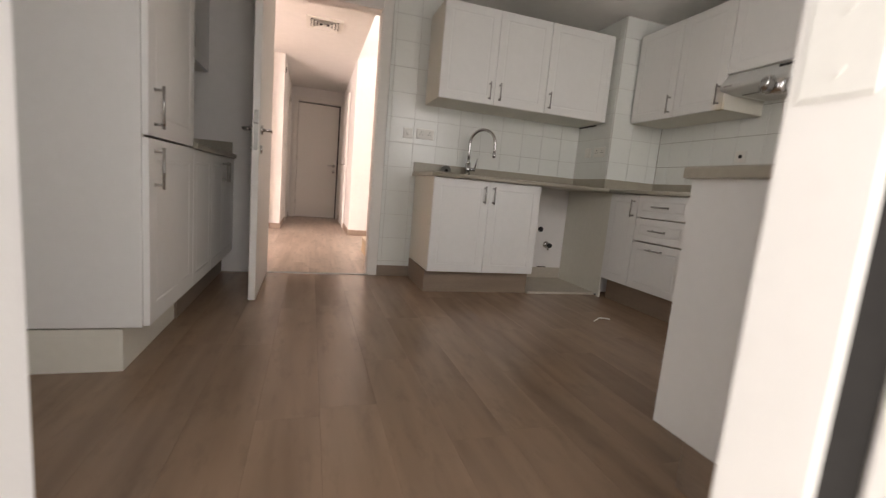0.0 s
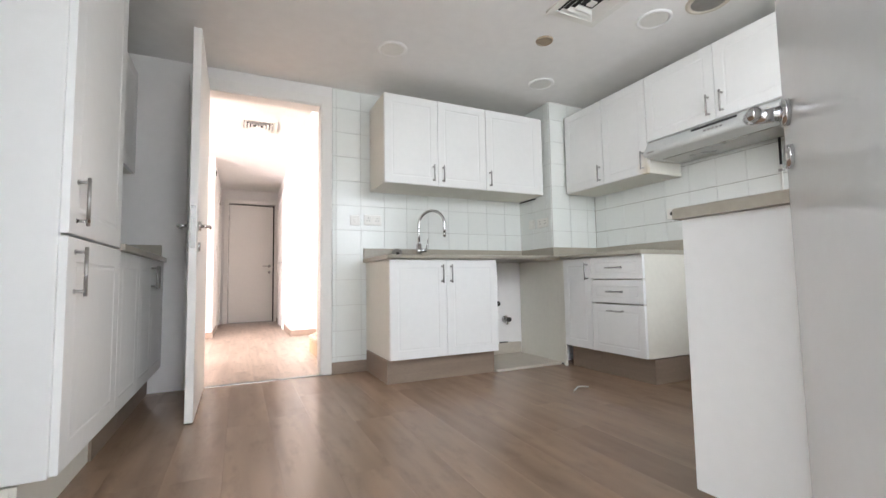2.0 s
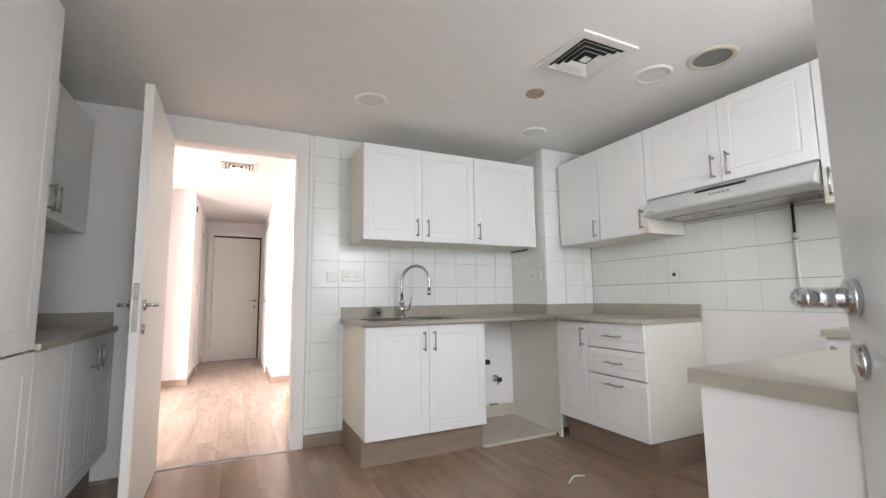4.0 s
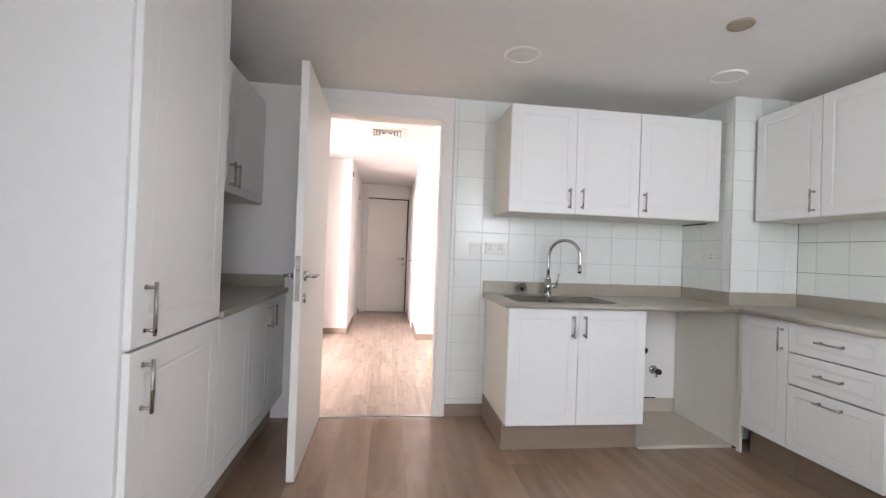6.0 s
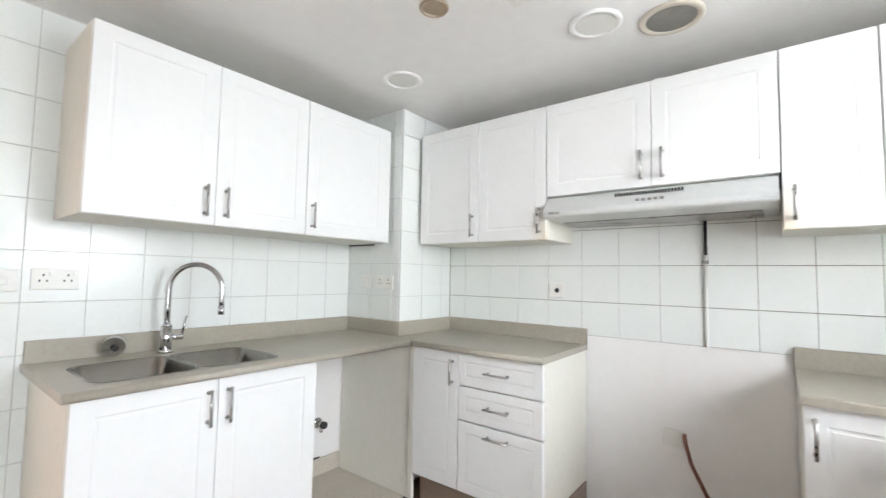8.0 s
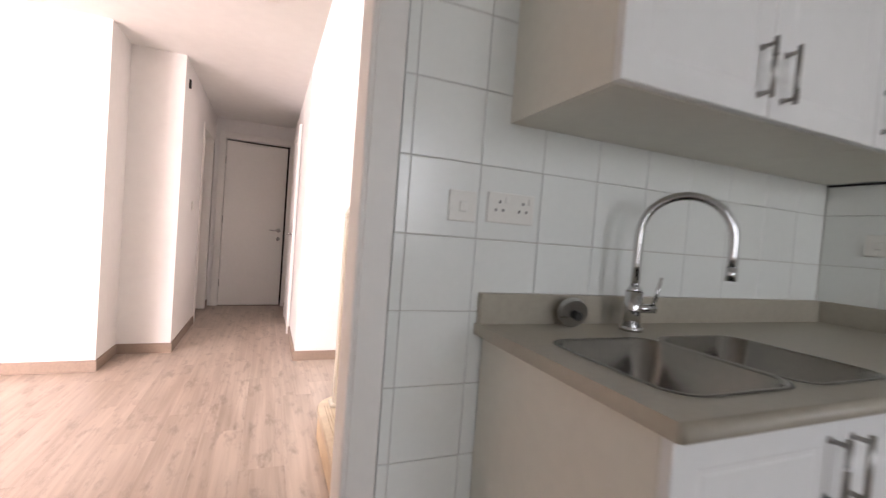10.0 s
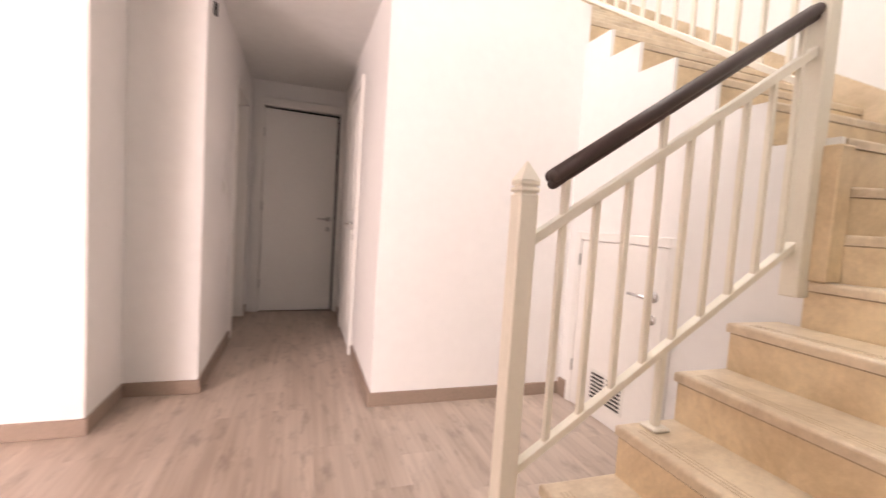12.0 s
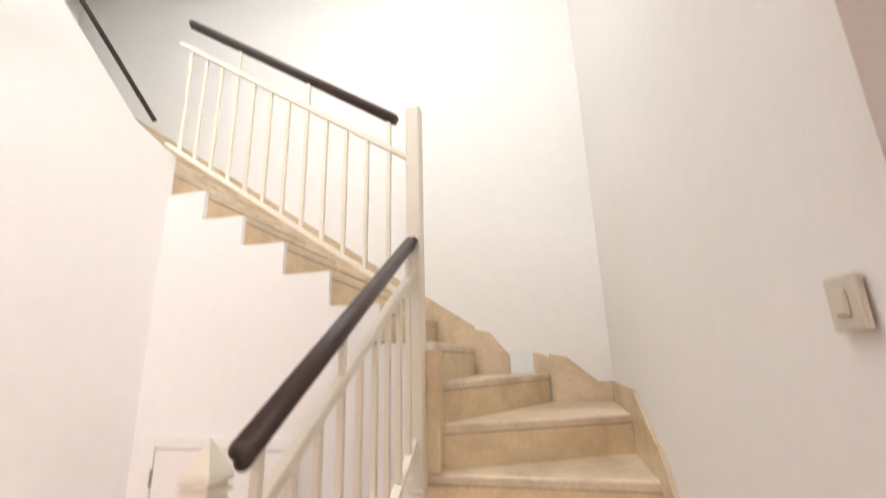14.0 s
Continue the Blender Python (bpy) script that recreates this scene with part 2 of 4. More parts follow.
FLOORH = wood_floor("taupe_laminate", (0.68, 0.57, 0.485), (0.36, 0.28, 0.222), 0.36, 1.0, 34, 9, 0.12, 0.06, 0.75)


# ---- builders ----
def box(bm, x0, y0, z0, x1, y1, z1, bevel=0.0, seg=1):
    """A bevelled block between two corners."""
    lo, hi = (min(x0, x1), min(y0, y1), min(z0, z1)), (max(x0, x1), max(y0, y1), max(z0, z1))
    r = bmesh.ops.create_cube(bm, size=1)
    for v in r["verts"]:
        v.co = Vector([lo[i] + (v.co[i] + 0.5) * (hi[i] - lo[i]) for i in range(3)])
    if bevel:
        es = list({e for v in r["verts"] for e in v.link_edges})
        bmesh.ops.bevel(bm, geom=es, offset=bevel, segments=seg, profile=0.5, affect="EDGES")
    return bm


def rod(bm, a, b, r, n=12, r2=None):
    """A round bar from a to b."""
    a, b = Vector(a), Vector(b)
    d = b - a
    m = Matrix.Translation((a + b) / 2) @ d.to_track_quat("Z", "Y").to_matrix().to_4x4()
    bmesh.ops.create_cone(bm, cap_ends=True, segments=n, radius1=r, radius2=r if r2 is None else r2, depth=d.length, matrix=m)
    return bm


def bar(bm, a, b, w, h, bevel=0.002):
    """A square bar from a to b: w across, h in the upright plane."""
    a, b = Vector(a), Vector(b)
    d = b - a
    q = d.to_track_quat("X", "Z").to_matrix().to_4x4()
    t = bmesh.new()
    box(t, -d.length / 2, -w / 2, -h / 2, d.length / 2, w / 2, h / 2, bevel)
    me = bpy.data.meshes.new("tmp")
    t.transform(Matrix.Translation((a + b) / 2) @ q)
    t.to_mesh(me)
    bm.from_mesh(me)
    bpy.data.meshes.remove(me)
    t.free()
    return bm


def prism(bm, pts, z0, z1, bevel=0.0, seg=2):
    """An upright slab over a plan outline."""
    vs = [bm.verts.new((x, y, z0)) for x, y in pts]
    f = bm.faces.new(vs)
    ex = bmesh.ops.extrude_face_region(bm, geom=[f])
    up = [g for g in ex["geom"] if isinstance(g, bmesh.types.BMVert)]
    for v in up:
        v.co.z = z1
    bmesh.ops.recalc_face_normals(bm, faces=bm.faces)
    if bevel:
        es = list({e for v in up for e in v.link_edges if all(w in up for w in e.verts)})
        bmesh.ops.bevel(bm, geom=es, offset=bevel, segments=seg, profile=0.5, affect="EDGES")
    return bm


def tube(bm, pts, r, n=10):
    """A round tube along a polyline, with smooth rings."""
    pts = [Vector(p) for p in pts]
    rings = []
    for i, p in enumerate(pts):
        d = (pts[min(i + 1, len(pts) - 1)] - pts[max(i - 1, 0)]).normalized()
        side = d.cross(Vector((0, 1, 0.01))).normalized()
        up = side.cross(d)
        rings.append([bm.verts.new(p + r * (math.cos(2 * math.pi * k / n) * side + math.sin(2 * math.pi * k / n) * up)) for k in range(n)])
    for a, b in zip(rings, rings[1:]):
        for k in range(n):
            bm.faces.new((a[k], a[(k + 1) % n], b[(k + 1) % n], b[k]))
    bm.faces.new(rings[0])
    bm.faces.new(rings[-1][::-1])
    bmesh.ops.recalc_face_normals(bm, faces=bm.faces)
    return bm


def mesh_of(name, bm, material, smooth=False):
    me = bpy.data.meshes.new(name)
    bm.to_mesh(me)
    bm.free()
    me.materials.append(material)
    if smooth:
        for p in me.polygons:
            p.use_smooth = True
    return me


def part(name, bm, material, parent, label="", smooth=False):
    """One mesh object under a thing or a part, in the thing's own axes."""
    ob = new(name, mesh_of(name, bm, material, smooth))
    ob.parent = parent
    return tagged(ob, label)


def thing(name, m, label, category, group="", kind=""):
    """An Empty at the base of a thing."""
    ob = new(name)
    ob.empty_display_size = 0.05
    ob.matrix_world = m
    return tagged(ob, label, category, group, kind)


def solid(name, bm, material, label="", category="", group="", kind="", at=(0, 0, 0), smooth=False):
    """A thing that is one mesh."""
    bm.transform(Matrix.Translation(-Vector(at)))
    ob = new(name, mesh_of(name, bm, material, smooth))
    ob.location = at
    return tagged(ob, label, category, group, kind)


def B(*a, **k):
    return box(bmesh.new(), *a, **k)


# ---- structure: walls, ceilings, floors ----
KW, KE, KS = -1.94, 1.96, -3.22     # kitchen west, east and south faces
KC, HC = 2.23, 2.36                 # ceilings
DL, DR, DH = -1.185, -0.383, 2.06   # kitchen doorway


def wall(name, blocks, label, material=PLASTER):
    bm = bmesh.new()
    for b in blocks:
        box(bm, *b)
    return solid(name, bm, material, label, "wall", kind="structure")


wall_sink = wall("wall_sink", [(DR + 0.05, 0.006, -0.05, KE + 0.2, 0.42, 5.2),
                               (DL - 0.05, 0.006, DH + 0.05, DR + 0.05, 0.16, 2.8), (-2.3, 0.006, -0.05, DL - 0.05, 0.16, 2.8)],
                 "white plastered wall between kitchen and hall")
wall_kitchen_east = wall("wall_kitchen_east", [(KE + 0.006, -3.8, -0.05, KE + 0.2, 0.006, 2.8)], "white plastered kitchen side wall")
wall_kitchen_west = wall("wall_kitchen_west", [(KW - 0.2, -3.8, -0.05, KW, 0.006, 2.8)], "white plastered kitchen wall behind tall cabinet")
wall_kitchen_south = wall("wall_kitchen_south", [(KW, KS - 0.2, -0.3, -1.0, KS, 2.8), (0.075, KS - 0.2, -0.3, 0.35, KS, 2.8), (-1.0, KS - 0.2, 2.1, 0.075, KS, 2.8),
                                                 (0.35, KS - 0.2, -0.3, 1.15, KS, 1.1), (0.35, KS - 0.2, 2.1, 1.15, KS, 2.8), (1.15, KS - 0.2, -0.3, KE, KS, 2.8)],
                          "white plastered balcony wall with door and window openings")
column = wall("wall_column", [(1.476, -0.454, -0.05, KE + 0.006, 0.006, 2.8)], "white plastered corner column")
wall_hall_north = wall("wall_hall_north", [(-0.32, 2.72, -0.05, 0.915, 5.3, 2.40)], "white hall wall facing the kitchen")
bm = bmesh.new()
for y in (2.6, 2.72):
    bm.faces.new([bm.verts.new((x, y, z)) for x, z in ((-0.32, -0.05), (0.915, -0.05), (0.915, 2.44), (0.84, 2.45), (0.66, 2.51), (-0.32, 3.36))])
bm.verts.ensure_lookup_table()
for k in range(6):
    bm.faces.new((bm.verts[k], bm.verts[(k + 1) % 6], bm.verts[6 + (k + 1) % 6], bm.verts[6 + k]))
bmesh.ops.recalc_face_normals(bm, faces=bm.faces)
parapet = solid("wall_hall_parapet", bm, PLASTER, "white hall wall with sloping parapet top", "wall", kind="structure")
wall_hall_pier = wall("wall_hall_pier", [(-2.19, 2.52, -0.05, -1.61, 3.3, 2.8), (-1.62, 2.94, -0.05, -1.247, 4.05, 2.8), (-3.0, 2.85, -0.05, -2.18, 3.3, 2.8),
                                         (-1.40, 4.05, 2.08, -1.247, 4.85, 2.8), (-1.40, 4.85, -0.05, -1.247, 5.2, 2.8)],
                      "white stepped hall pier beside corridor")
wall_corridor_end = wall("wall_corridor_end", [(-2.4, 5.06, -0.05, -1.18, 5.3, 2.8), (-0.33, 5.06, -0.05, -0.3, 5.3, 2.8), (-1.18, 5.06, 2.15, -0.33, 5.3, 2.8)],
                         "white wall at corridor end")
# unseen living side, added with an opening for the hall's fill lamp
wall_hall_west = wall("wall_hall_west", [(-4.8, -3.5, -0.05, -4.6, -2.9, 2.8), (-4.8, -0.6, -0.05, -4.6, 3.4, 2.8), (-4.8, -2.9, 2.24, -4.6, -0.6, 2.8), (-4.8, -2.9, -0.05, -4.6, -0.6, 0.16),
                                         (-4.5, 3.2, -0.05, -2.9, 3.4, 2.8), (-2.4, 3.3, -0.05, -2.2, 5.3, 2.8)], "unseen white wall with an added lamp opening, closing the living side")
wall_living_south = wall("wall_living_south", [(-4.6, -3.5, -0.05, KW - 0.2, -3.3, 2.8)], "unseen white wall closing the added living side")
SE = 1.86                            # stairwell far face
wall_stair_east = wall("wall_stair_east", [(SE, 0.42, -0.05, SE + 0.2, 5.3, 5.2)], "white stairwell wall behind winder steps")
wall_stair_north = wall("wall_stair_north", [(0.9, 5.1, -0.05, SE + 0.2, 5.3, 5.2)], "white stairwell end wall")
ceiling_kitchen = solid("ceiling_kitchen", B(KW, KS, KC, KE + 0.006, 0.006, KC + 0.12), CEIL, "stained white kitchen ceiling", "ceiling", kind="structure")
bm = bmesh.new()
box(bm, -4.6, 0.16, HC, -0.32, 5.3, HC + 0.26)
box(bm, -4.6, -3.3, HC, KW - 0.2, 0.16, HC + 0.26)
ceiling_hall = solid("ceiling_hall", bm, CEIL, "white hall ceiling", "ceiling", kind="structure")
ceiling_stair = solid("ceiling_stairwell", B(-0.6, 0.42, 5.0, SE, 5.3, 5.2), CEIL, "white upper stairwell ceiling", "ceiling", kind="structure")
wall_upper = wall("wall_upper_west", [(-0.62, 0.42, 2.62, -0.5, 5.3, 5.2), (-0.5, 5.1, 2.62, 0.92, 5.3, 5.2)], "white upper floor wall")
balcony = solid("balcony_floor", B(-2.5, -5.5, -0.45, 2.2, KS - 0.02, -0.25), CONC, "grey balcony floor one step below kitchen", "floor", kind="structure")
floor_slab = solid("floor_slab", B(-4.6, KS - 0.02, -0.3, 2.2, 5.3, -0.012), PLINTH, "brown screed under floor boards", "floor", kind="structure")
gap_floor = solid("floor_gap", B(0.815, -0.56, -0.012, 1.436, 0.0, 0.018, bevel=0.004), SCREED, "bare raised screed base in appliance gap", "floor", kind="structure")
threshold = solid("threshold_strip", B(DL - 0.02, -0.012, -0.01, DR + 0.02, 0.026, 0.007, bevel=0.003), STEEL, "thin metal threshold strip in doorway", "threshold", kind="structure")


def skirting(name, runs, material, h, t):
    """Boards along walls: (x0, y0, x1, y1) boxes."""
    bm = bmesh.new()
    for x0, y0, x1, y1 in runs:
        box(bm, x0, y0, 0.0, x1, y1, h, 0.002)
    return solid(name, bm, material, "taupe skirting board along wall", "baseboard", kind="structure")


skirting("baseboard_hall", [(-0.3345, 2.588, 0.914, 2.603), (-0.335, 2.604, -0.318, 4.95), (-2.2, 2.508, -1.598, 2.523), (-1.612, 2.524, -1.598, 2.927),
                            (-1.62, 2.928, -1.235, 2.943), (-1.25, 2.944, -1.235, 4.0), (-3.0, 2.838, -2.18, 2.853), (-1.25, 4.9, -1.235, 5.05)], BASEB, 0.077, 0.012)
skirting("baseboard_kitchen", [(DR + 0.085, -0.012, -0.0, 0.004)], PLINTH, 0.085, 0.012)


solid("baseboard_cooker_gap", B(KE - 0.004, -2.26, 0.0, KE + 0.005, -1.395, 0.055, bevel=0.002), SCREED, "bare cement strip where skirting is missing", "baseboard", kind="structure")


# ---- doors ----
def lever(bm, x, y, z, side, along, r=0.009, neck=0.052, length=0.12, gap=0.11):
    """A lever handle on a door's face: round rose, neck and lever. side: -1 or 1 in y, along: the lever's way in x."""
    rod(bm, (x, y, z), (x, y + side * 0.012, z), 0.026, 20)
    rod(bm, (x, y + side * 0.01, z), (x, y + side * (neck + 0.003), z), r, 12)
    rod(bm, (x, y + side * neck, z), (x + along * length, y + side * (neck - 0.002), z), r, 12, r * 0.8)
    rod(bm, (x, y, z - gap), (x, y + side * 0.01, z - gap), 0.024, 20)
    return bm


def door_leaf(name, m, w, h, label, thick=0.04, back=0.06, hz=1.0, neck=0.052, paint=None, length=0.12, gap=0.11, bar=0.009):
    """A flush door leaf: hinge edge at the origin, leaf along local +x, its back at y = 0."""
    d = thing(name, m, label, "door")
    leaf = part("leaf", B(0, 0, 0.008, w, thick, h, bevel=0.003), paint or DOORP, d)
    part("door_handle", lever(bmesh.new(), w - back, 0, hz, -1, -1, bar, neck, length, gap), CHROME, d, "brushed chrome lever handle", True)
    part("door_handle", lever(bmesh.new(), w - back, thick, hz, 1, -1, bar, neck, length, gap), CHROME, d, "brushed chrome lever handle", True)
    part("lock_plate", B(w - 0.001, thick * 0.22, 0.88, w + 0.002, thick * 0.78, 1.1, bevel=0.001), STEEL, d, "steel lock face plate")
    for z in (0.25, 1.05, 1.8):
        part("hinge", rod(bmesh.new(), (-0.004, 0.0, z), (-0.004, 0.0, z + 0.09), 0.007, 10), STEEL, d)
    return d


def door_frame(name, x0, x1, y0, y1, h, label, t=0.05):
    bm = bmesh.new()
    box(bm, x0 - t, y0, 0, x0, y1, h + t, 0.004)
    box(bm, x1, y0, 0, x1 + t, y1, h + t, 0.004)
    box(bm, x0, y0, h, x1, y1, h + t, 0.004)
    # architrave on the room's side
    a = 0.035
    box(bm, x0 - t - a, y0 - 0.006, 0, x0 - 0.012, y0 + 0.004, h + t + a, 0.003)
    box(bm, x1 + 0.012, y0 - 0.006, 0, x1 + t + a, y0 + 0.004, h + t + a, 0.003)
    box(bm, x0 - 0.012, y0 - 0.006, h + 0.012, x1 + 0.012, y0 + 0.004, h + t + a, 0.003)
    return solid(name, bm, DOORP, label, "door frame", kind="structure")


door_frame("door_frame_kitchen", DL, DR, -0.004, 0.13, DH, "white painted kitchen door frame")
door_leaf("kitchen_door", pose(DL + 0.004, -0.004, 0, 0, 0, -89.5), 0.83, 2.05, "open white flush kitchen door with chrome lever")
door_frame("door_frame_corridor", -1.12, -0.37, 5.03, 5.12, 2.11, "white painted frame of corridor door", 0.045)
door_leaf("corridor_door", pose(-1.115, 5.048, 0, 0, 0, 5), 0.725, 2.09, "white flush door slightly ajar at corridor end")
# near-black sheet gives the darkness seen past the ajar door
solid("unlit_room_sheet", B(-1.2, 5.2, 0.0, -0.3, 5.24, 2.2), DARK, "dark sheet standing in for the unlit room behind corridor door", "wall", kind="structure")
door_leaf("balcony_door", pose(-0.407, -3.255, 0.0, 0, 0, 34.8), 0.619, 2.07, "open glossy white balcony door with chrome lever", 0.04, 0.055, 1.012, 0.06, GLOSSW, 0.035, 0.088, 0.015)
# frame of the balcony door: two posts, head and a dark seal, with an unseen fixed sidelight added to let daylight
# through
balcony_frame = thing("balcony_door_frame", pose(0, 0, 0), "white painted balcony door frame with added unseen glazed sidelight", "door frame")
for x0, x1 in ((-1.055, -1.008), (-0.44, -0.40)):
    part("post", B(x0, -3.298, -0.06, x1, -3.212, 2.10, bevel=0.004), DOORP, balcony_frame)
    part("seal", B(x0 + 0.004, -3.326, -0.06, x1 - 0.004, -3.298, 2.10), DARK, balcony_frame, "dark rubber seal")
    part("post", B(x0, -3.41, -0.06, x1, -3.326, 2.10, bevel=0.004), DOORP, balcony_frame)
part("sill", B(-1.0, -3.43, -0.26, 0.07, -3.225, -0.236, bevel=0.004), CONC, balcony_frame, "grey stone door sill")
part("glazing_bar", B(-0.40, -3.34, -0.004, 0.07, -3.28, 0.08, bevel=0.004), DOORP, balcony_frame)
part("glazing_bar", B(-0.40, -3.34, 2.02, 0.07, -3.28, 2.10, bevel=0.004), DOORP, balcony_frame)
pane = part("pane", B(-0.40, -3.313, 0.08, 0.07, -3.307, 2.02), GLASS, balcony_frame, "clear glass")
pane.visible_shadow = False
part("hinge_plate", B(-0.443, -3.285, 0.86, -0.439, -3.225, 0.95, bevel=0.001), PLASTIC, balcony_frame, "white painted hinge plate")
for z in (0.88, 0.93):
    part("screw", rod(bmesh.new(), (-0.4445, -3.255, z), (-0.4425, -3.255, z), 0.0035, 10), PLASTIC, balcony_frame)
# door on the corridor's side wall, with raised panels
side_door = thing("corridor_side_door", pose(-0.33, 4.35, 0, 0, 0, -90), "white panelled door in corridor side wall", "door")
part("leaf", B(0, -0.012, 0.01, 0.78, 0.006, 2.02, bevel=0.003), DOORP, side_door)
for z0, z1 in ((0.2, 0.95), (1.1, 1.85)):
    part("panel", B(0.14, -0.02, z0, 0.64, -0.010, z1, bevel=0.005), DOORP, side_door)
part("frame", box(box(box(bmesh.new(), -0.06, -0.022, 0, 0, 0.006, 2.09, 0.003), 0.78, -0.022, 0, 0.84, 0.006, 2.09, 0.003), 0, -0.022, 2.03, 0.78, 0.006, 2.09, 0.003), DOORP, side_door)
part("door_handle", lever(bmesh.new(), 0.72, -0.012, 1.0, -1, -1), CHROME, side_door, "chrome lever handle", True)
# recessed doorway in the corridor's other wall
rec = thing("corridor_recess_door", pose(-1.36, 4.07, 0, 0, 0, 90), "white door set back in corridor wall", "door")
part("leaf", B(0.03, -0.02, 0.01, 0.76, 0.02, 2.02, bevel=0.003), DOORP, rec)
part("frame", box(box(box(bmesh.new(), -0.02, -0.125, 0, 0.03, 0.02, 2.08, 0.003), 0.76, -0.125, 0, 0.80, 0.02, 2.08, 0.003), 0.03, -0.125, 2.03, 0.76, 0.02, 2.08, 0.003), DOORP, rec)


# ---- kitchen cabinets: front at local y = 0 facing -y, width along +x ----
def cab_front(name, x0, z0, x1, z1, parent, frame_w=0.055):
    """A foil-wrapped front with a frame, a moulded groove and a low raised field."""
    g = 0.0015
    x0, x1, z0, z1 = x0 + g, x1 - g, z0 + g, z1 - g
    bm = B(x0, -0.020, z0, x1, -0.001, z1)
    f = min(frame_w, (x1 - x0) * 0.24, (z1 - z0) * 0.24)
    bm.normal_update()
    front = [q for q in bm.faces if q.normal.y < -0.9]
    for thick, depth in ((0.0018, 0.0012), (f, 0.0), (0.004, -0.0022), (0.007, 0.0), (0.004, 0.0012)):
        bmesh.ops.inset_region(bm, faces=front, thickness=thick, depth=depth, use_even_offset=True)
        front = [q for q in front if q.is_valid]
    return part(name, bm, CAB, parent)


def bar_handle(x, z, parent, upright=True, length=0.128, y=-0.020):
    bm = bmesh.new()
    a = length / 2
    dx, dz = (0, a) if upright else (a, 0)
    k = 0.8
    rod(bm, (x - dx, y - 0.03, z - dz), (x + dx, y - 0.03, z + dz), 0.0055, 12)
    for s in (-k, k):
        rod(bm, (x + s * dx, y, z + s * dz), (x + s * dx, y - 0.031, z + s * dz), 0.0048, 10)
        rod(bm, (x + s * dx, y, z + s * dz), (x + s * dx, y - 0.004, z + s * dz), 0.0075, 10)
    return part("handle", bm, STEEL, parent, "brushed steel bar handle", True)


def carcass(w, d, z0, z1, parent, top=True):
    """Side, top, bottom and back boards of a cabinet."""
    t = 0.016
    part("side_board", B(0, 0, z0, t, d, z1, bevel=0.001), CARC, parent)
    part("side_board", B(w - t, 0, z0, w, d, z1, bevel=0.001), CARC, parent)
    part("bottom_board", B(t, 0, z0, w - t, d, z0 + t), CARC, parent)
    if top:
        part("top_board", B(t, 0, z1 - t, w - t, d, z1), CARC, parent)
    part("back_board", B(t, d - 0.006, z0 + t, w - t, d, z1 - t), CARC, parent)


def plinth(x0, x1, d, parent, h=0.158, setback=0.05):
    bm = bmesh.new()
    box(bm, x0, setback, 0.0, x1, setback + 0.016, h, 0.001)
    box(bm, x0, setback + 0.016, 0, x0 + 0.016, d, h)
    box(bm, x1 - 0.016, setback + 0.016, 0, x1, d, h)
    return part("plinth", bm, PLINTH, parent, "taupe wood-look kickboard")


BZ0, BZ1 = 0.165, 0.841
WT, UT1 = 0.872, 0.955            # worktop and upstand tops
UZ0, UZ1 = 1.413, 2.086
BG, UG = "base cabinets", "wall cabinets"

# sink wall
c = thing("sink_base_cabinet", pose(-0.03, -0.578, 0), "white two-door sink base cabinet with steel handles", "cabinet", BG)
carcass(0.842, 0.57, BZ0, BZ1, c, False)
d1 = cab_front("door", 0, BZ0, 0.421, BZ1, c)
d2 = cab_front("door", 0.421, BZ0, 0.842, BZ1, c)
bar_handle(0.386, 0.74, d1)
bar_handle(0.456, 0.74, d2)
plinth(0.0, 0.842, 0.57, c)

c = thing("wall_cabinet_over_sink", pose(0.006, -0.372, 0), "white two-door wall cabinet above sink", "cabinet", UG)
carcass(0.86, 0.368, UZ0, UZ1, c)
d1 = cab_front("door", 0, UZ0, 0.43, UZ1, c)
d2 = cab_front("door", 0.43, UZ0, 0.86, UZ1, c)
bar_handle(0.389, 1.51, d1)
bar_handle(0.471, 1.51, d2)
c = thing("wall_cabinet_beside_column", pose(0.868, -0.372, 0), "white single-door wall cabinet beside column", "cabinet", UG)
carcass(0.574, 0.368, UZ0, UZ1, c)
d1 = cab_front("door", 0, UZ0, 0.535, UZ1, c)
bar_handle(0.033, 1.51, d1)
part("filler_strip", B(0.537, -0.016, UZ0, 0.574, -0.001, UZ1, bevel=0.002), CAB, c)

# side wall, drawers unit
EAST = lambda x, y: pose(x, y, 0, 0, 0, -90)
c = thing("corner_base_cabinet", EAST(1.44, -0.60), "white corner base cabinet with one door", "cabinet", BG)
carcass(0.33, 0.515, BZ0, BZ1, c)
part("corner_post", B(0, -0.018, 0.0, 0.03, 0.0, BZ1, bevel=0.002), CARC, c)
d1 = cab_front("door", 0.03, BZ0, 0.33, BZ1, c)
bar_handle(0.295, 0.74, d1)
plinth(0.03, 0.33, 0.515, c)
c = thing("drawer_base_cabinet", EAST(1.44, -0.931), "white three-drawer base cabinet with steel handles", "cabinet", BG)
carcass(0.457, 0.515, BZ0, BZ1, c)
for z0, z1 in ((0.68, BZ1), (0.512, 0.676), (BZ0, 0.506)):
    dr = cab_front("drawer_front", 0, z0, 0.457, z1, c, 0.045)
    bar_handle(0.228, (z0 + z1) / 2 + (0.0 if z1 - z0 < 0.2 else 0.125), dr, False, 0.13)
plinth(0.0, 0.457, 0.515, c)
panel = thing("gap_end_panel", pose(1.446, -0.3, 0), "cream board closing appliance gap beside corner cabinet", "panel")
part("board", B(-0.008, -0.284, 0.012, 0.008, 0.294, BZ1, bevel=0.001), CARC, panel)
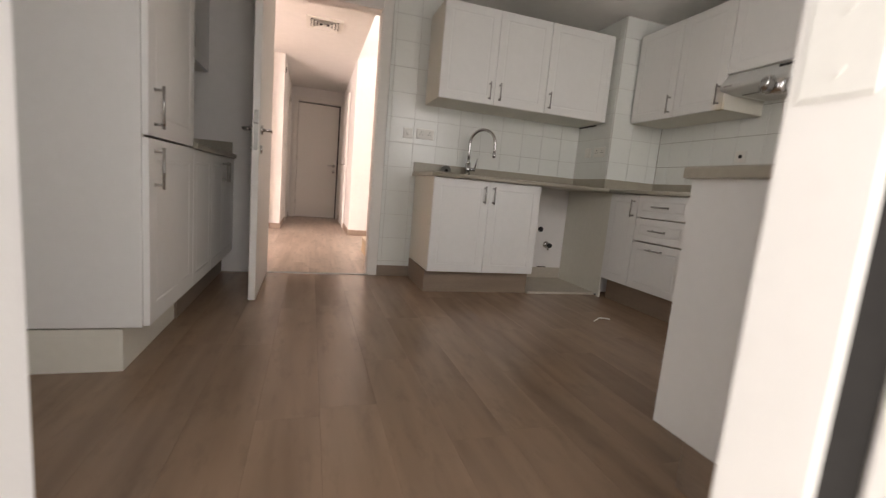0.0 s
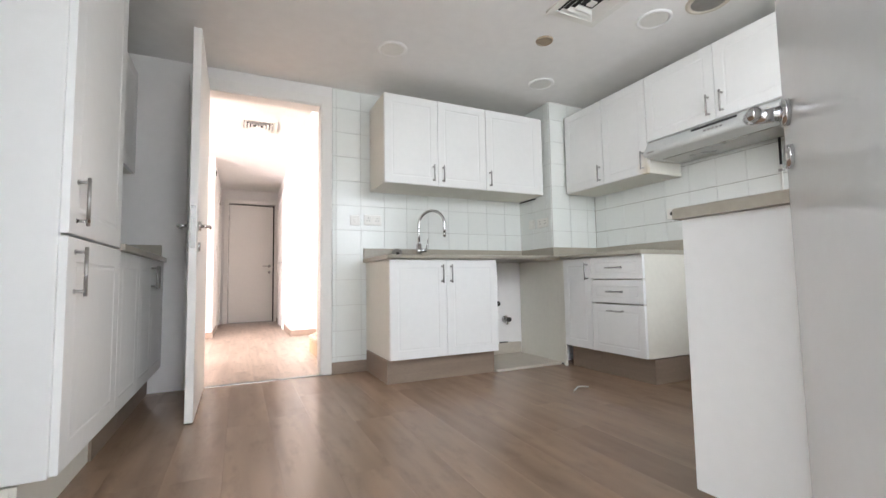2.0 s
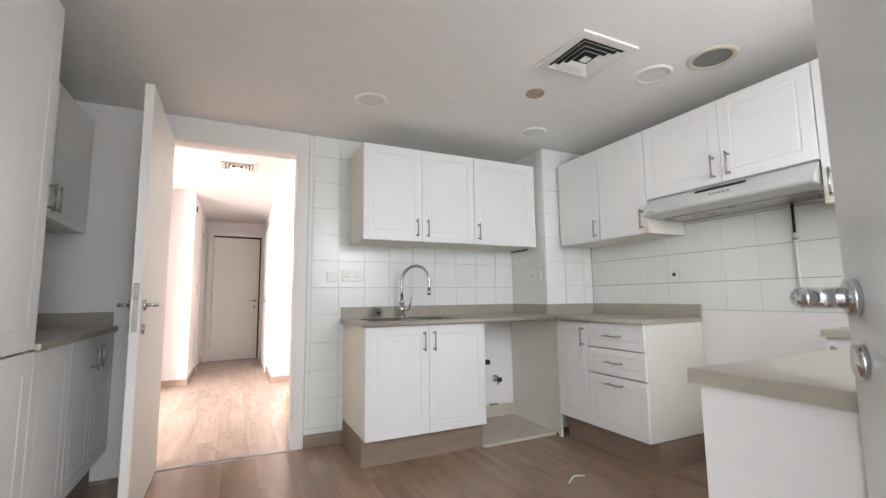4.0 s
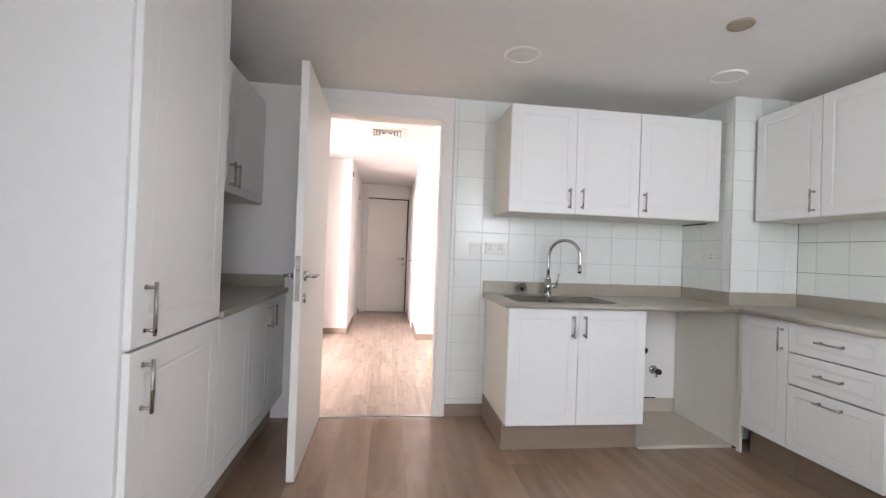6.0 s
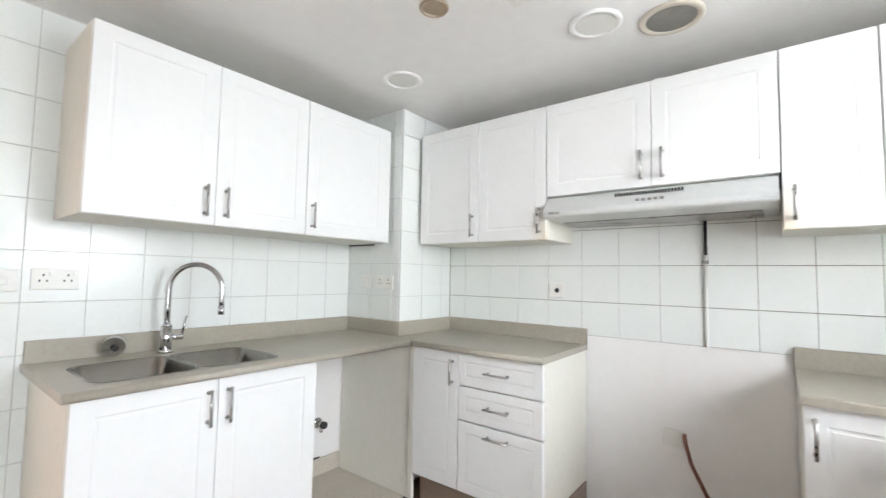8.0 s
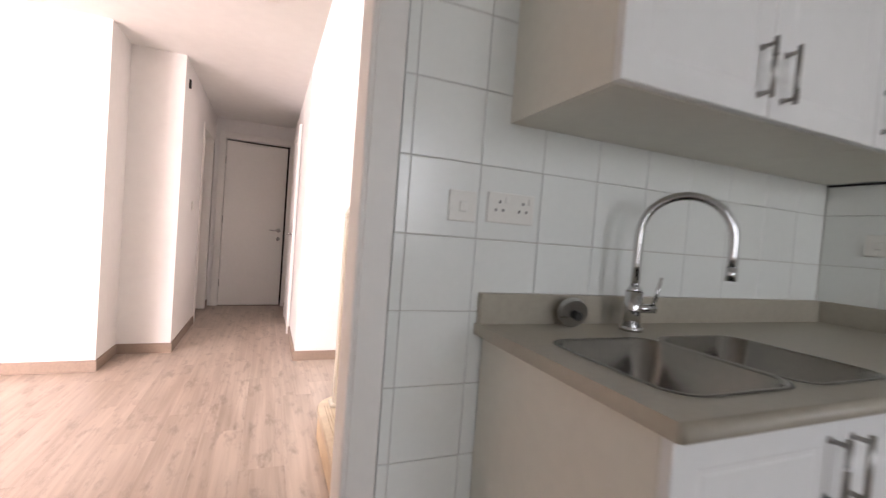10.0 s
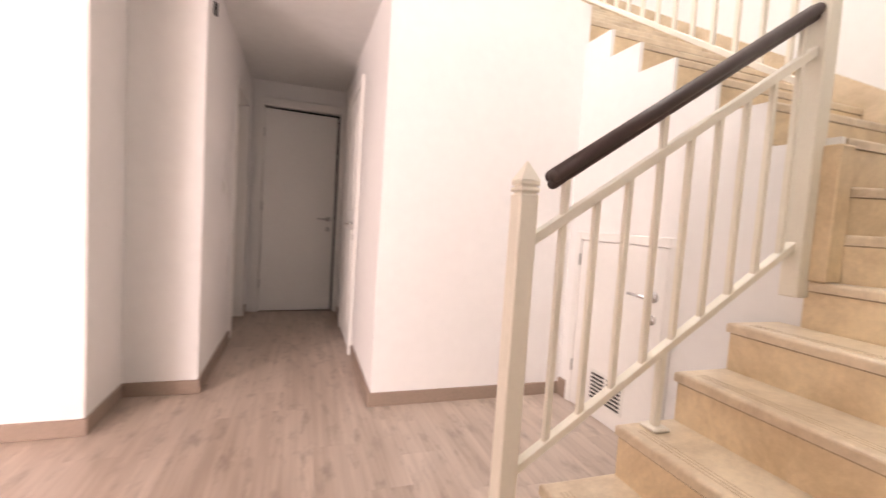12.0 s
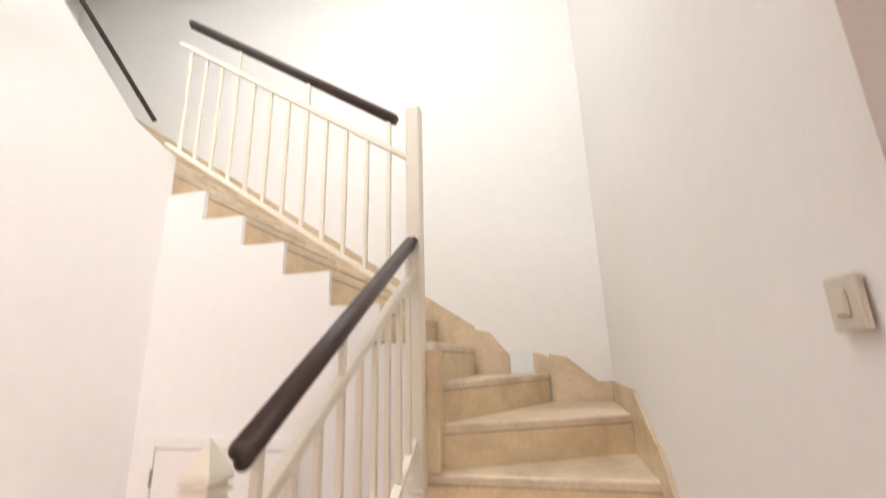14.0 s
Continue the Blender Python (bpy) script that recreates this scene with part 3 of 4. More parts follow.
part("edge_band", B(-0.0085, -0.298, 0.012, 0.0085, -0.284, BZ1, bevel=0.001), CAB, panel, "white edge band")
for y in (-0.26, 0.26):
    part("foot", rod(bmesh.new(), (0, y, 0.0), (0, y, 0.012), 0.012, 12), DARK, panel)

# side wall, wall cabinets
for y, w, hx, z0, hz, lab in ((-0.49, 0.42, 0.385, UZ0, 1.505, "white single-door wall cabinet beside column"),
                              (-0.912, 0.40, 0.365, UZ0, 1.505, "white wall cabinet with yellowed edge beside hood"),
                              (-2.232, 0.265, 0.035, UZ0, 1.505, "narrow white wall cabinet with yellowed lower edge"),
                              (-2.499, 0.42, 0.05, UZ0, 1.505, "white wall cabinet with yellowed lower edge")):
    c = thing("wall_cabinet", EAST(1.632, y), lab, "cabinet", UG)
    carcass(w, 0.326, z0, UZ1, c)
    d1 = cab_front("door", 0, z0, w, UZ1, c)
    bar_handle(hx, hz, d1)
    if "yellowed" in lab:
        x0 = w - 0.05 if y > -1 else 0.002
        d1.data.materials[0] = stained_foil("heat_yellowed_foil", w if y > -1 else 0.0, z0, 0.1)
        part("worn_edge", B(x0, -0.0205, z0 - 0.0015, x0 + 0.048, 0.012, z0 + 0.007, bevel=0.002), RUSTY, d1, "heat-yellowed peeling foil edge")
c = thing("wall_cabinet_over_hood", EAST(1.632, -1.314), "white two-door wall cabinet above hood", "cabinet", UG)
carcass(0.916, 0.326, 1.622, UZ1, c)
d1 = cab_front("door", 0, 1.622, 0.482, UZ1, c)
d2 = cab_front("door", 0.482, 1.622, 0.916, UZ1, c)
bar_handle(0.442, 1.715, d1)
bar_handle(0.524, 1.715, d2)

duct = thing("hood_duct", pose(1.76, -1.86, UZ1), "short white plastic duct elbow lying on wall cabinet", "duct")
part("pipe", rod(bmesh.new(), (0, -0.05, 0.03), (0, 0.07, 0.03), 0.03, 20), PLASTIC, duct, "", True)
part("collar", rod(bmesh.new(), (0, 0.045, 0.033), (0, 0.075, 0.033), 0.033, 20), PLASTIC, duct, "", True)

# cooker hood: sloped thin body
hood = thing("cooker_hood", EAST(1.632, -1.318), "slim pale grey under-cabinet cooker hood", "hood")
bm = bmesh.new()
prof = [(0.32, 1.618), (0.32, 1.505), (0.05, 1.50), (-0.062, 1.512), (-0.072, 1.522), (-0.070, 1.54), (-0.02, 1.606), (-0.003, 1.618)]
a = [bm.verts.new((0.0, y, z)) for y, z in prof]
b = [bm.verts.new((0.905, y, z)) for y, z in prof]
bm.faces.new(a)
bm.faces.new(b[::-1])
for i in range(len(prof)):
    j = (i + 1) % len(prof)
    bm.faces.new((a[i], b[i], b[j], a[j]))
bmesh.ops.recalc_face_normals(bm, faces=bm.faces)
bmesh.ops.bevel(bm, geom=list(bm.edges), offset=0.003, segments=2, affect="EDGES")
part("body", bm, HOODM, hood)
part("filter", B(0.05, 0.06, 1.495, 0.855, 0.28, 1.506, bevel=0.002), STEEL, hood, "greasy aluminium grease filter")
for i in range(22):
    x = 0.33 + i * 0.0125
    part("vent_slot", B(x, -0.037, 1.588, x + 0.006, -0.026, 1.602), DARK, hood)
for i in range(5):
    x = 0.42 + i * 0.024
    part("button", B(x, -0.061, 1.557, x + 0.014, -0.048, 1.568, bevel=0.001), STEEL, hood)
part("badge", B(0.03, -0.0735, 1.525, 0.085, -0.06, 1.536), STEEL, hood, "small plain maker badge")

# side wall, second run and the counter along the balcony wall
c = thing("narrow_base_cabinet", EAST(1.44, -2.262), "white single-door base cabinet beside cooker gap", "cabinet", BG)
carcass(0.34, 0.515, BZ0, BZ1, c)
d1 = cab_front("door", 0, BZ0, 0.34, BZ1, c)
bar_handle(0.03, 0.745, d1)
plinth(0.0, 0.34, 0.515, c)
c = thing("end_base_cabinet", pose(1.42, -2.63, 0, 0, 0, 180), "white base cabinets along balcony wall with end panel", "cabinet", BG)
carcass(1.30, 0.58, BZ0, BZ1, c)
for i in range(3):
    x = i * 0.4267
    d1 = cab_front("door", x, BZ0, x + 0.4267, BZ1, c)
    bar_handle(x + 0.05, 0.74, d1)
part("end_panel", B(1.30, -0.018, BZ0, 1.316, 0.585, BZ1, bevel=0.0015), CAB, c)
plinth(0.0, 1.27, 0.57, c)


# worktops
SX0, SX1, SY0, SY1 = 0.03, 0.667, -0.56, -0.198   # sink cut-out
top = thing("worktop", pose(0, 0, 0), "speckled beige stone worktop with upstand", "worktop")
bm = bmesh.new()
for b4 in ((-0.055, -0.625, SX0, -0.004), (SX1, -0.625, 1.40, -0.004), (SX0, -0.625, SX1, SY0), (SX0, SY1, SX1, -0.004), (1.40, -0.60, 1.474, -0.004),
           (1.40, -1.395, 1.956, -0.60), (1.474, -0.60, 1.956, -0.458)):
    box(bm, b4[0], b4[1], 0.842, b4[2], b4[3], WT)
bmesh.ops.remove_doubles(bm, verts=bm.verts, dist=0.0004)
part("slab", bm, WORKTOP, top)
bm = bmesh.new()
rod(bm, (-0.052, -0.6245, 0.857), (1.399, -0.6245, 0.857), 0.0152, 16)
rod(bm, (1.3995, -0.62, 0.857), (1.3995, -1.393, 0.857), 0.0152, 16)
part("rounded_edge", bm, WORKTOP, top, "", True)
UT = 0.022
bm = bmesh.new()
box(bm, -0.05, -0.004 - UT, WT - 0.002, 1.474, -0.004, UT1, 0.002)
part("upstand", bm, WORKTOP, top)
part("upstand", B(1.474 - UT, -0.458, WT - 0.002, 1.474, -0.004 - UT, UT1, bevel=0.002), WORKTOP, top)
part("upstand", B(1.474 - UT, -0.458 - UT, WT - 0.002, 1.956, -0.458, UT1, bevel=0.002), WORKTOP, top)
part("upstand", B(1.956 - UT, -1.395, WT - 0.002, 1.956, -0.458 - UT, UT1, bevel=0.002), WORKTOP, top)
top2 = thing("corner_worktop", pose(0, 0, 0), "speckled beige worktop beside cooker gap with upstand", "worktop")
bm = bmesh.new()
prism(bm, [(1.40, -2.255), (1.956, -2.255), (1.956, -3.21), (0.085, -3.21), (0.085, -2.60), (1.40, -2.60)], 0.842, WT, 0.006)
part("slab", bm, WORKTOP, top2)
part("upstand", B(1.934, -3.21, WT - 0.002, 1.956, -2.255, UT1, bevel=0.002), WORKTOP, top2)
part("upstand", B(0.40, -3.21, WT - 0.002, 1.934, -3.19, UT1, bevel=0.002), WORKTOP, top2)


# sink with two bowls
def bowl(bm, x0, y0, x1, y1, depth, r=0.06):
    """A pressed bowl with rounded corners, a wall and a floor."""
    def ring(inset, z):
        pts = []
        rr = max(0.02, r - inset * 0.3)
        for cx, cy, a0 in ((x1 - rr - inset, y1 - rr - inset, 0), (x0 + rr + inset, y1 - rr - inset, 90), (x0 + rr + inset, y0 + rr + inset, 180), (x1 - rr - inset, y0 + rr + inset, 270)):
            for k in range(7):
                a = radians(a0 + 15 * k)
                pts.append(bm.verts.new((cx + rr * math.cos(a), cy + rr * math.sin(a), z)))
        return pts
    rings = [ring(-0.009, WT + 0.0011), ring(-0.008, WT + 0.0026), ring(0.0, WT + 0.0026), ring(0.004, WT - 0.001), ring(0.012, WT - depth * 0.85), ring(0.035, WT - depth)]
    for p, q in zip(rings, rings[1:]):
        for k in range(len(p)):
            bm.faces.new((p[k], q[k], q[(k + 1) % len(p)], p[(k + 1) % len(p)]))
    bm.faces.new(rings[-1])
    return bm


def cutout(bm, x0, y0, x1, y1, r=0.06):
    """The stone round a bowl: a square plate with a rounded hole."""
    inner, outer = [], []
    for cx, cy, a0 in ((x1 - r, y1 - r, 0), (x0 + r, y1 - r, 90), (x0 + r, y0 + r, 180), (x1 - r, y0 + r, 270)):
        for k in range(7):
            c, s = math.cos(radians(a0 + 15 * k)), math.sin(radians(a0 + 15 * k))
            q = (r + 0.0085) / max(abs(c), abs(s))
            outer.append(bm.verts.new((cx + q * c, cy + q * s, WT + 0.001)))
            inner.append(bm.verts.new((cx + (r + 0.001) * c, cy + (r + 0.001) * s, WT + 0.001)))
    low = [bm.verts.new((v.co.x, v.co.y, WT - 0.03)) for v in inner]
    for k in range(28):
        n = (k + 1) % 28
        bm.faces.new((outer[k], outer[n], inner[n], inner[k]))
        bm.faces.new((inner[k], inner[n], low[n], low[k]))
    bmesh.ops.recalc_face_normals(bm, faces=bm.faces)
    return bm


sink = thing("kitchen_sink", pose(0, 0, 0), "stainless steel double bowl inset sink", "sink")
bm = bmesh.new()
bowl(bm, 0.035, -0.556, 0.345, -0.205, 0.17)
part("bowl", bm, SINKM, sink, "brushed steel bowl", True)
bm = bmesh.new()
bowl(bm, 0.362, -0.556, 0.662, -0.205, 0.15)
part("bowl", bm, SINKM, sink, "brushed steel bowl", True)
bm = bmesh.new()
cutout(bm, 0.035, -0.556, 0.345, -0.205)
cutout(bm, 0.362, -0.556, 0.662, -0.205)
part("sink_surround", bm, WORKTOP, top)
for x, d in ((0.19, 0.17), (0.512, 0.15)):
    part("drain", rod(bmesh.new(), (x, -0.37, WT - d - 0.002), (x, -0.37, WT - d + 0.006), 0.04, 20), CHROME, sink)

FX, FY = 0.382, -0.115
tap = thing("kitchen_tap", pose(FX, FY, WT), "chrome swan-neck kitchen tap with side lever", "tap")
bm = bmesh.new()
rod(bm, (0, 0, 0), (0, 0, 0.012), 0.031, 24)
rod(bm, (0, 0, 0.01), (0, 0, 0.11), 0.023, 24)
rod(bm, (0, 0, 0.11), (0, 0, 0.125), 0.023, 24, 0.014)
part("body", bm, CHROME, tap, "", True)
ang = radians(-47)
R = 0.112
pts = [(0, 0, 0.12), (0, 0, 0.2), (0, 0, 0.27)]
for k in range(1, 17):
    a = math.pi * k / 16
    u = R - R * math.cos(a)
    pts.append((u * math.cos(ang), u * math.sin(ang), 0.27 + R * math.sin(a)))
pts += [(2 * R * math.cos(ang), 2 * R * math.sin(ang), 0.23), (2 * R * math.cos(ang), 2 * R * math.sin(ang), 0.19)]
part("spout", tube(bmesh.new(), pts, 0.0115, 14), CHROME, tap, "", True)
e = Vector((2 * R * math.cos(ang), 2 * R * math.sin(ang), 0))
part("aerator", rod(bmesh.new(), e + Vector((0, 0, 0.165)), e + Vector((0, 0, 0.20)), 0.0135, 18), CHROME, tap, "", True)
bm = bmesh.new()
rod(bm, (0.0, -0.01, 0.065), (0.058, -0.02, 0.065), 0.013, 16)
rod(bm, (0.052, -0.02, 0.065), (0.066, -0.03, 0.155), 0.006, 12, 0.004)
part("lever", bm, CHROME, tap, "chrome side lever", True)
plug = thing("sink_plug", pose(0.205, -0.085, WT), "round steel basket plug leaning on upstand", "plug")
part("disc", rod(bmesh.new(), (0, 0.0, 0.04), (0.004, 0.02, 0.046), 0.04, 24), STEEL, plug)
part("knob", rod(bmesh.new(), (0, -0.022, 0.036), (0, 0.0, 0.04), 0.012, 14), DARK, plug)

# tall unit, low run and wall cabinet on the other side
WEST = lambda x, y: pose(x, y, 0, 0, 0, 90)
c = thing("tall_larder_cabinet", WEST(-1.41, -1.757), "tall white two-door larder cabinet with panelled fronts", "cabinet")
carcass(0.605, 0.53, BZ0, 2.15, c)
part("side_panel", B(-0.016, -0.002, BZ0, -0.001, 0.53, 2.15, bevel=0.001), CAB, c)
d1 = cab_front("door", 0, BZ0, 0.605, 0.845, c, 0.07)
d2 = cab_front("door", 0, 0.851, 0.605, 2.15, c, 0.07)
bar_handle(0.062, 0.74, d1, True, 0.15)
bar_handle(0.062, 0.955, d2, True, 0.15)
bm = bmesh.new()
box(bm, -0.012, 0.06, 0, 0.605, 0.076, 0.158, 0.001)
box(bm, -0.012, 0.076, 0, 0.004, 0.53, 0.158)
part("plinth", bm, CARC, c, "cream kickboard")
for y, w, hx in ((-1.15, 0.40, 0.36), (-0.748, 0.36, 0.32), (-0.386, 0.375, 0.04)):
    c = thing("low_base_cabinet", WEST(-1.41, y), "white base cabinet behind open kitchen door", "cabinet", BG)
    carcass(w, 0.52, BZ0, BZ1, c)
    d1 = cab_front("door", 0, BZ0, w, BZ1, c)
    if y > -1.1:
        bar_handle(hx, 0.74, d1)
    plinth(0, w, 0.52, c)
top3 = thing("side_worktop", pose(0, 0, 0), "speckled beige worktop between larder and wall", "worktop")
part("slab", B(-1.935, -1.15, 0.842, -1.372, -0.012, WT, bevel=0.005, seg=2), WORKTOP, top3)
part("upstand", B(-1.938, -1.15, WT - 0.002, -1.916, -0.03, UT1, bevel=0.002), WORKTOP, top3)
part("upstand", B(-1.916, -0.032, WT - 0.002, -1.40, -0.010, UT1, bevel=0.002), WORKTOP, top3)
c = thing("wall_cabinet_behind_door", WEST(-1.58, -1.15), "white two-door wall cabinet beside larder", "cabinet", UG)
carcass(1.13, 0.355, UZ0, UZ1, c)
d1 = cab_front("door", 0, UZ0, 0.565, UZ1, c)
d2 = cab_front("door", 0.567, UZ0, 1.13, UZ1, c)
bar_handle(0.53, 1.51, d1)
bar_handle(0.60, 1.51, d2)


# ---- kitchen small fittings ----
def socket(name, m, w, h, label, gangs=0, switch=False, plastic=None):
    s = thing(name, m, label, "socket")
    part("plate", B(-w / 2, -0.009, -h / 2, w / 2, 0, h / 2, bevel=0.003, seg=2), plastic or PLASTIC, s)
    for i in range(gangs):
        cx = (i - (gangs - 1) / 2) * w / max(1, gangs)
        for dx, dz in ((0, 0.016), (-0.011, -0.006), (0.011, -0.006)):
            part("hole", B(cx + dx - 0.0025, -0.0098, dz - 0.004, cx + dx + 0.0025, -0.0085, dz + 0.004), DARK, s)
        part("rocker", B(cx + w / gangs * 0.22, -0.012, 0.014, cx + w / gangs * 0.36, -0.008, 0.030, bevel=0.001), PLASTIC, s)
    if switch:
        part("rocker", B(-0.011, -0.013, -0.014, 0.011, -0.008, 0.014, bevel=0.002), plastic or PLASTIC, s)
    return s


socket("wall_switch", pose(-0.118, -0.002, 1.178), 0.078, 0.08, "white fused switch on tiled wall", 0, True)
socket("double_socket", pose(0.026, -0.002, 1.184), 0.145, 0.082, "white double power socket on tiled wall", 2)
socket("wall_switch", pose(1.468, -0.18, 1.18, 0, 0, -90), 0.078, 0.08, "white switch on tiled column", 0, True)
socket("double_socket", pose(1.468, -0.34, 1.178, 0, 0, -90), 0.145, 0.08, "white socket on tiled column", 2)
s = socket("cooker_outlet", pose(1.952, -1.228, 1.154, 0, 0, -90), 0.08, 0.08, "white outlet plate with dark hole on tiled wall")
part("hole", rod(bmesh.new(), (0, -0.012, 0), (0, -0.008, 0), 0.013, 16), DARK, s)
s = socket("cooker_connection", pose(1.964, -1.80, 0.475, 0, 4, -90), 0.085, 0.085, "scuffed cable outlet plate low on wall")
hose = solid("gas_hose", tube(bmesh.new(), [(1.955, -1.85, 0.50), (1.93, -1.853, 0.50), (1.915, -1.86, 0.47), (1.915, -1.88, 0.39), (1.91, -1.94, 0.27), (1.90, -2.03, 0.16), (1.89, -2.12, 0.08), (1.88, -2.2, 0.02), (1.87, -2.25, 0.012)], 0.0085, 12),
             RUBBER, "brown rubber gas hose hanging from wall", "hose", smooth=True)
pipe = thing("conduit_pipe", pose(1.958, -1.95, 0.92), "thin white conduit on tiled wall below hood", "pipe")
part("tube", rod(bmesh.new(), (-0.012, 0, 0.0), (-0.012, 0, 0.60), 0.006, 12), PLASTIC, pipe)
part("tube", rod(bmesh.new(), (-0.012, 0, 0.42), (-0.012, 0, 0.585), 0.0066, 12), DARK, pipe, "dark upper length")
part("clip", B(-0.022, -0.013, 0.38, 0.0, 0.013, 0.395, bevel=0.002), STEEL, pipe)
valve = thing("water_valve", pose(1.262, 0, 0.33), "small brass angle valve in appliance gap", "valve")
bm = bmesh.new()
rod(bm, (0, 0.0, 0), (0, -0.008, 0), 0.03, 20)
rod(bm, (0, 0, 0), (0, -0.06, 0), 0.011, 12)
rod(bm, (0, -0.045, 0), (0, -0.045, -0.045), 0.01, 12)
part("body", bm, CHROME, valve, "", True)
part("knob", rod(bmesh.new(), (0, -0.06, 0), (0, -0.08, 0), 0.021, 10), DARK, valve)
solid("waste_pipe_hole", rod(bmesh.new(), (1.19, 0.002, 0.47), (1.19, -0.012, 0.47), 0.023, 18), DARK, "dark capped waste outlet in appliance gap", "pipe")
scrap = tube(bmesh.new(), [(0.93, -1.255, 0.004), (0.965, -1.232, 0.006), (1.0, -1.215, 0.012), (1.04, -1.213, 0.008), (1.075, -1.222, 0.004)], 0.004, 6)
solid("paper_scrap", scrap, PLASTIC, "curled pale scrap lying on floor", "scrap", smooth=True)


def downlight(name, x, y, z, r, label, lens=BULB, ring=CEIL):
    d = thing(name, pose(x, y, z), label, "ceiling light", "ceiling lights")
    bm = bmesh.new()
    n = 32
    prof = [(r, 0.0), (r, -0.006), (r * 0.92, -0.011), (r * 0.78, -0.008), (r * 0.76, 0.0)]
    rings = [[bm.verts.new((p * math.cos(2 * math.pi * k / n), p * math.sin(2 * math.pi * k / n), zz)) for k in range(n)] for p, zz in prof]
    for a, b in zip(rings, rings[1:]):
        for k in range(n):
            bm.faces.new((a[k], a[(k + 1) % n], b[(k + 1) % n], b[k]))
    bmesh.ops.recalc_face_normals(bm, faces=bm.faces)
    part("ring", bm, ring, d, "", True)
    part("lens", rod(bmesh.new(), (0, 0, -0.001), (0, 0, -0.005), r * 0.77, 32), lens, d)
    return d


GREYG = mat("grey_unlit_lens", (0.22, 0.21, 0.19), 0.4, var=0.2, scale=20)
downlight("ceiling_light", -0.042, -0.73, KC, 0.10, "round white recessed ceiling light, unlit")
downlight("ceiling_light", 1.285, -1.668, KC, 0.10, "round white recessed ceiling light, unlit")
downlight("ceiling_light", 1.20, -0.708, KC, 0.10, "round white recessed ceiling light, unlit")
downlight("extract_vent", 1.42, -1.913, KC, 0.115, "round ceiling extract vent with dark grey grille", GREYG, BEIGEP)
TARN = mat("tarnished_tan_plastic", (0.36, 0.285, 0.2), 0.5, var=0.2, scale=14)
downlight("smoke_detector", 0.826, -1.22, KC, 0.056, "small round tarnished tan ceiling fitting", TARN, TARN)


def grille(name, x, y, z, s, label, rings):
    """A square ceiling diffuser with stepped frames."""
    g = thing(name, pose(x, y, z), label, "ceiling vent")
    def square(half, wdt, z0, z1):
        bm = bmesh.new()
        box(bm, -half, -half, z0, half, -half + wdt, z1, 0.001)
        box(bm, -half, half - wdt, z0, half, half, z1, 0.001)
        box(bm, -half, -half + wdt, z0, -half + wdt, half - wdt, z1, 0.001)
        box(bm, half - wdt, -half + wdt, z0, half, half - wdt, z1, 0.001)
        return bm
    def blade(half, run):
        """A square ring of thin blades flaring outwards as they drop."""
        bm = bmesh.new()
        rings = [[bm.verts.new((a * h, b * h, z)) for a, b in ((-1, -1), (1, -1), (1, 1), (-1, 1))]
                 for h, z in ((half - run, -0.005), (half, -0.022), (half + 0.0015, -0.0212), (half - run + 0.002, -0.005))]
        for p, q in zip(rings, rings[1:] + rings[:1]):
            for k in range(4):
                bm.faces.new((p[k], p[(k + 1) % 4], q[(k + 1) % 4], q[k]))
        bmesh.ops.recalc_face_normals(bm, faces=bm.faces)
        return bm
    part("backing", B(-s * 0.8, -s * 0.8, -0.0045, s * 0.8, s * 0.8, -0.001), DARK, g)
    part("frame", square(s, s * 0.24, -0.013, 0), PLASTIC, g)
    for i in range(rings):
        part("louvre", blade(s * (0.72 - 0.17 * i), s * 0.11), PLASTIC, g)
    part("louvre", B(-s * 0.12, -s * 0.12, -0.02, s * 0.12, s * 0.12, -0.012, bevel=0.001), PLASTIC, g)
    return g


grille("ceiling_vent", 0.815, -1.645, KC, 0.177, "square white louvred ceiling air diffuser", 3)
grille("ceiling_vent", -0.78, 1.49, HC, 0.185, "square white louvred hall air diffuser", 3)


# ---- staircase ----
RI, GO = 0.157, 0.237
X1 = -0.287                         # first nosing
NX = [-0.287, -0.035, 0.22, 0.435, 0.64, 0.86]
YI, YO = 1.297, 0.424               # open side and wall side of the lower flight
XI, XO = 0.915, SE - 0.004          # open side and wall side of the upper flight
PX, PY = 0.86, 1.225                # winder newel
stair = thing("staircase", pose(0, 0, 0), "beige marble winder staircase with white plastered side", "staircase")
TT, NO = 0.032, 0.022               # tread thickness and nosing


def step(tread_pts, riser_pts, z):
    """One step: rounded stone tread and stone riser under its nosing."""
    t = part("tread", prism(bmesh.new(), tread_pts, z - TT, z, 0.010, 3), TREAD, stair)
    (xa, ya), (xb, yb) = riser_pts
    d = Vector((xb - xa, yb - ya, 0)).normalized()
    nrm = Vector((-d.y, d.x, 0)) * 0.018
    part("riser", prism(bmesh.new(), [(xa, ya), (xb, yb), (xb + nrm.x, yb + nrm.y), (xa + nrm.x, ya + nrm.y)], z - RI, z - TT - 0.005), STONE, stair)
    # dark strip under the tread deepens the nosing's shadow line
    ins = nrm * 0.12
    part("nosing_shade_line", prism(bmesh.new(), [(xa + ins.x, ya + ins.y), (xb + ins.x, yb + ins.y), (xb + nrm.x, yb + nrm.y), (xa + nrm.x, ya + nrm.y)], z - TT - 0.005, z - TT), NOSING_SHADE, stair)
    return t


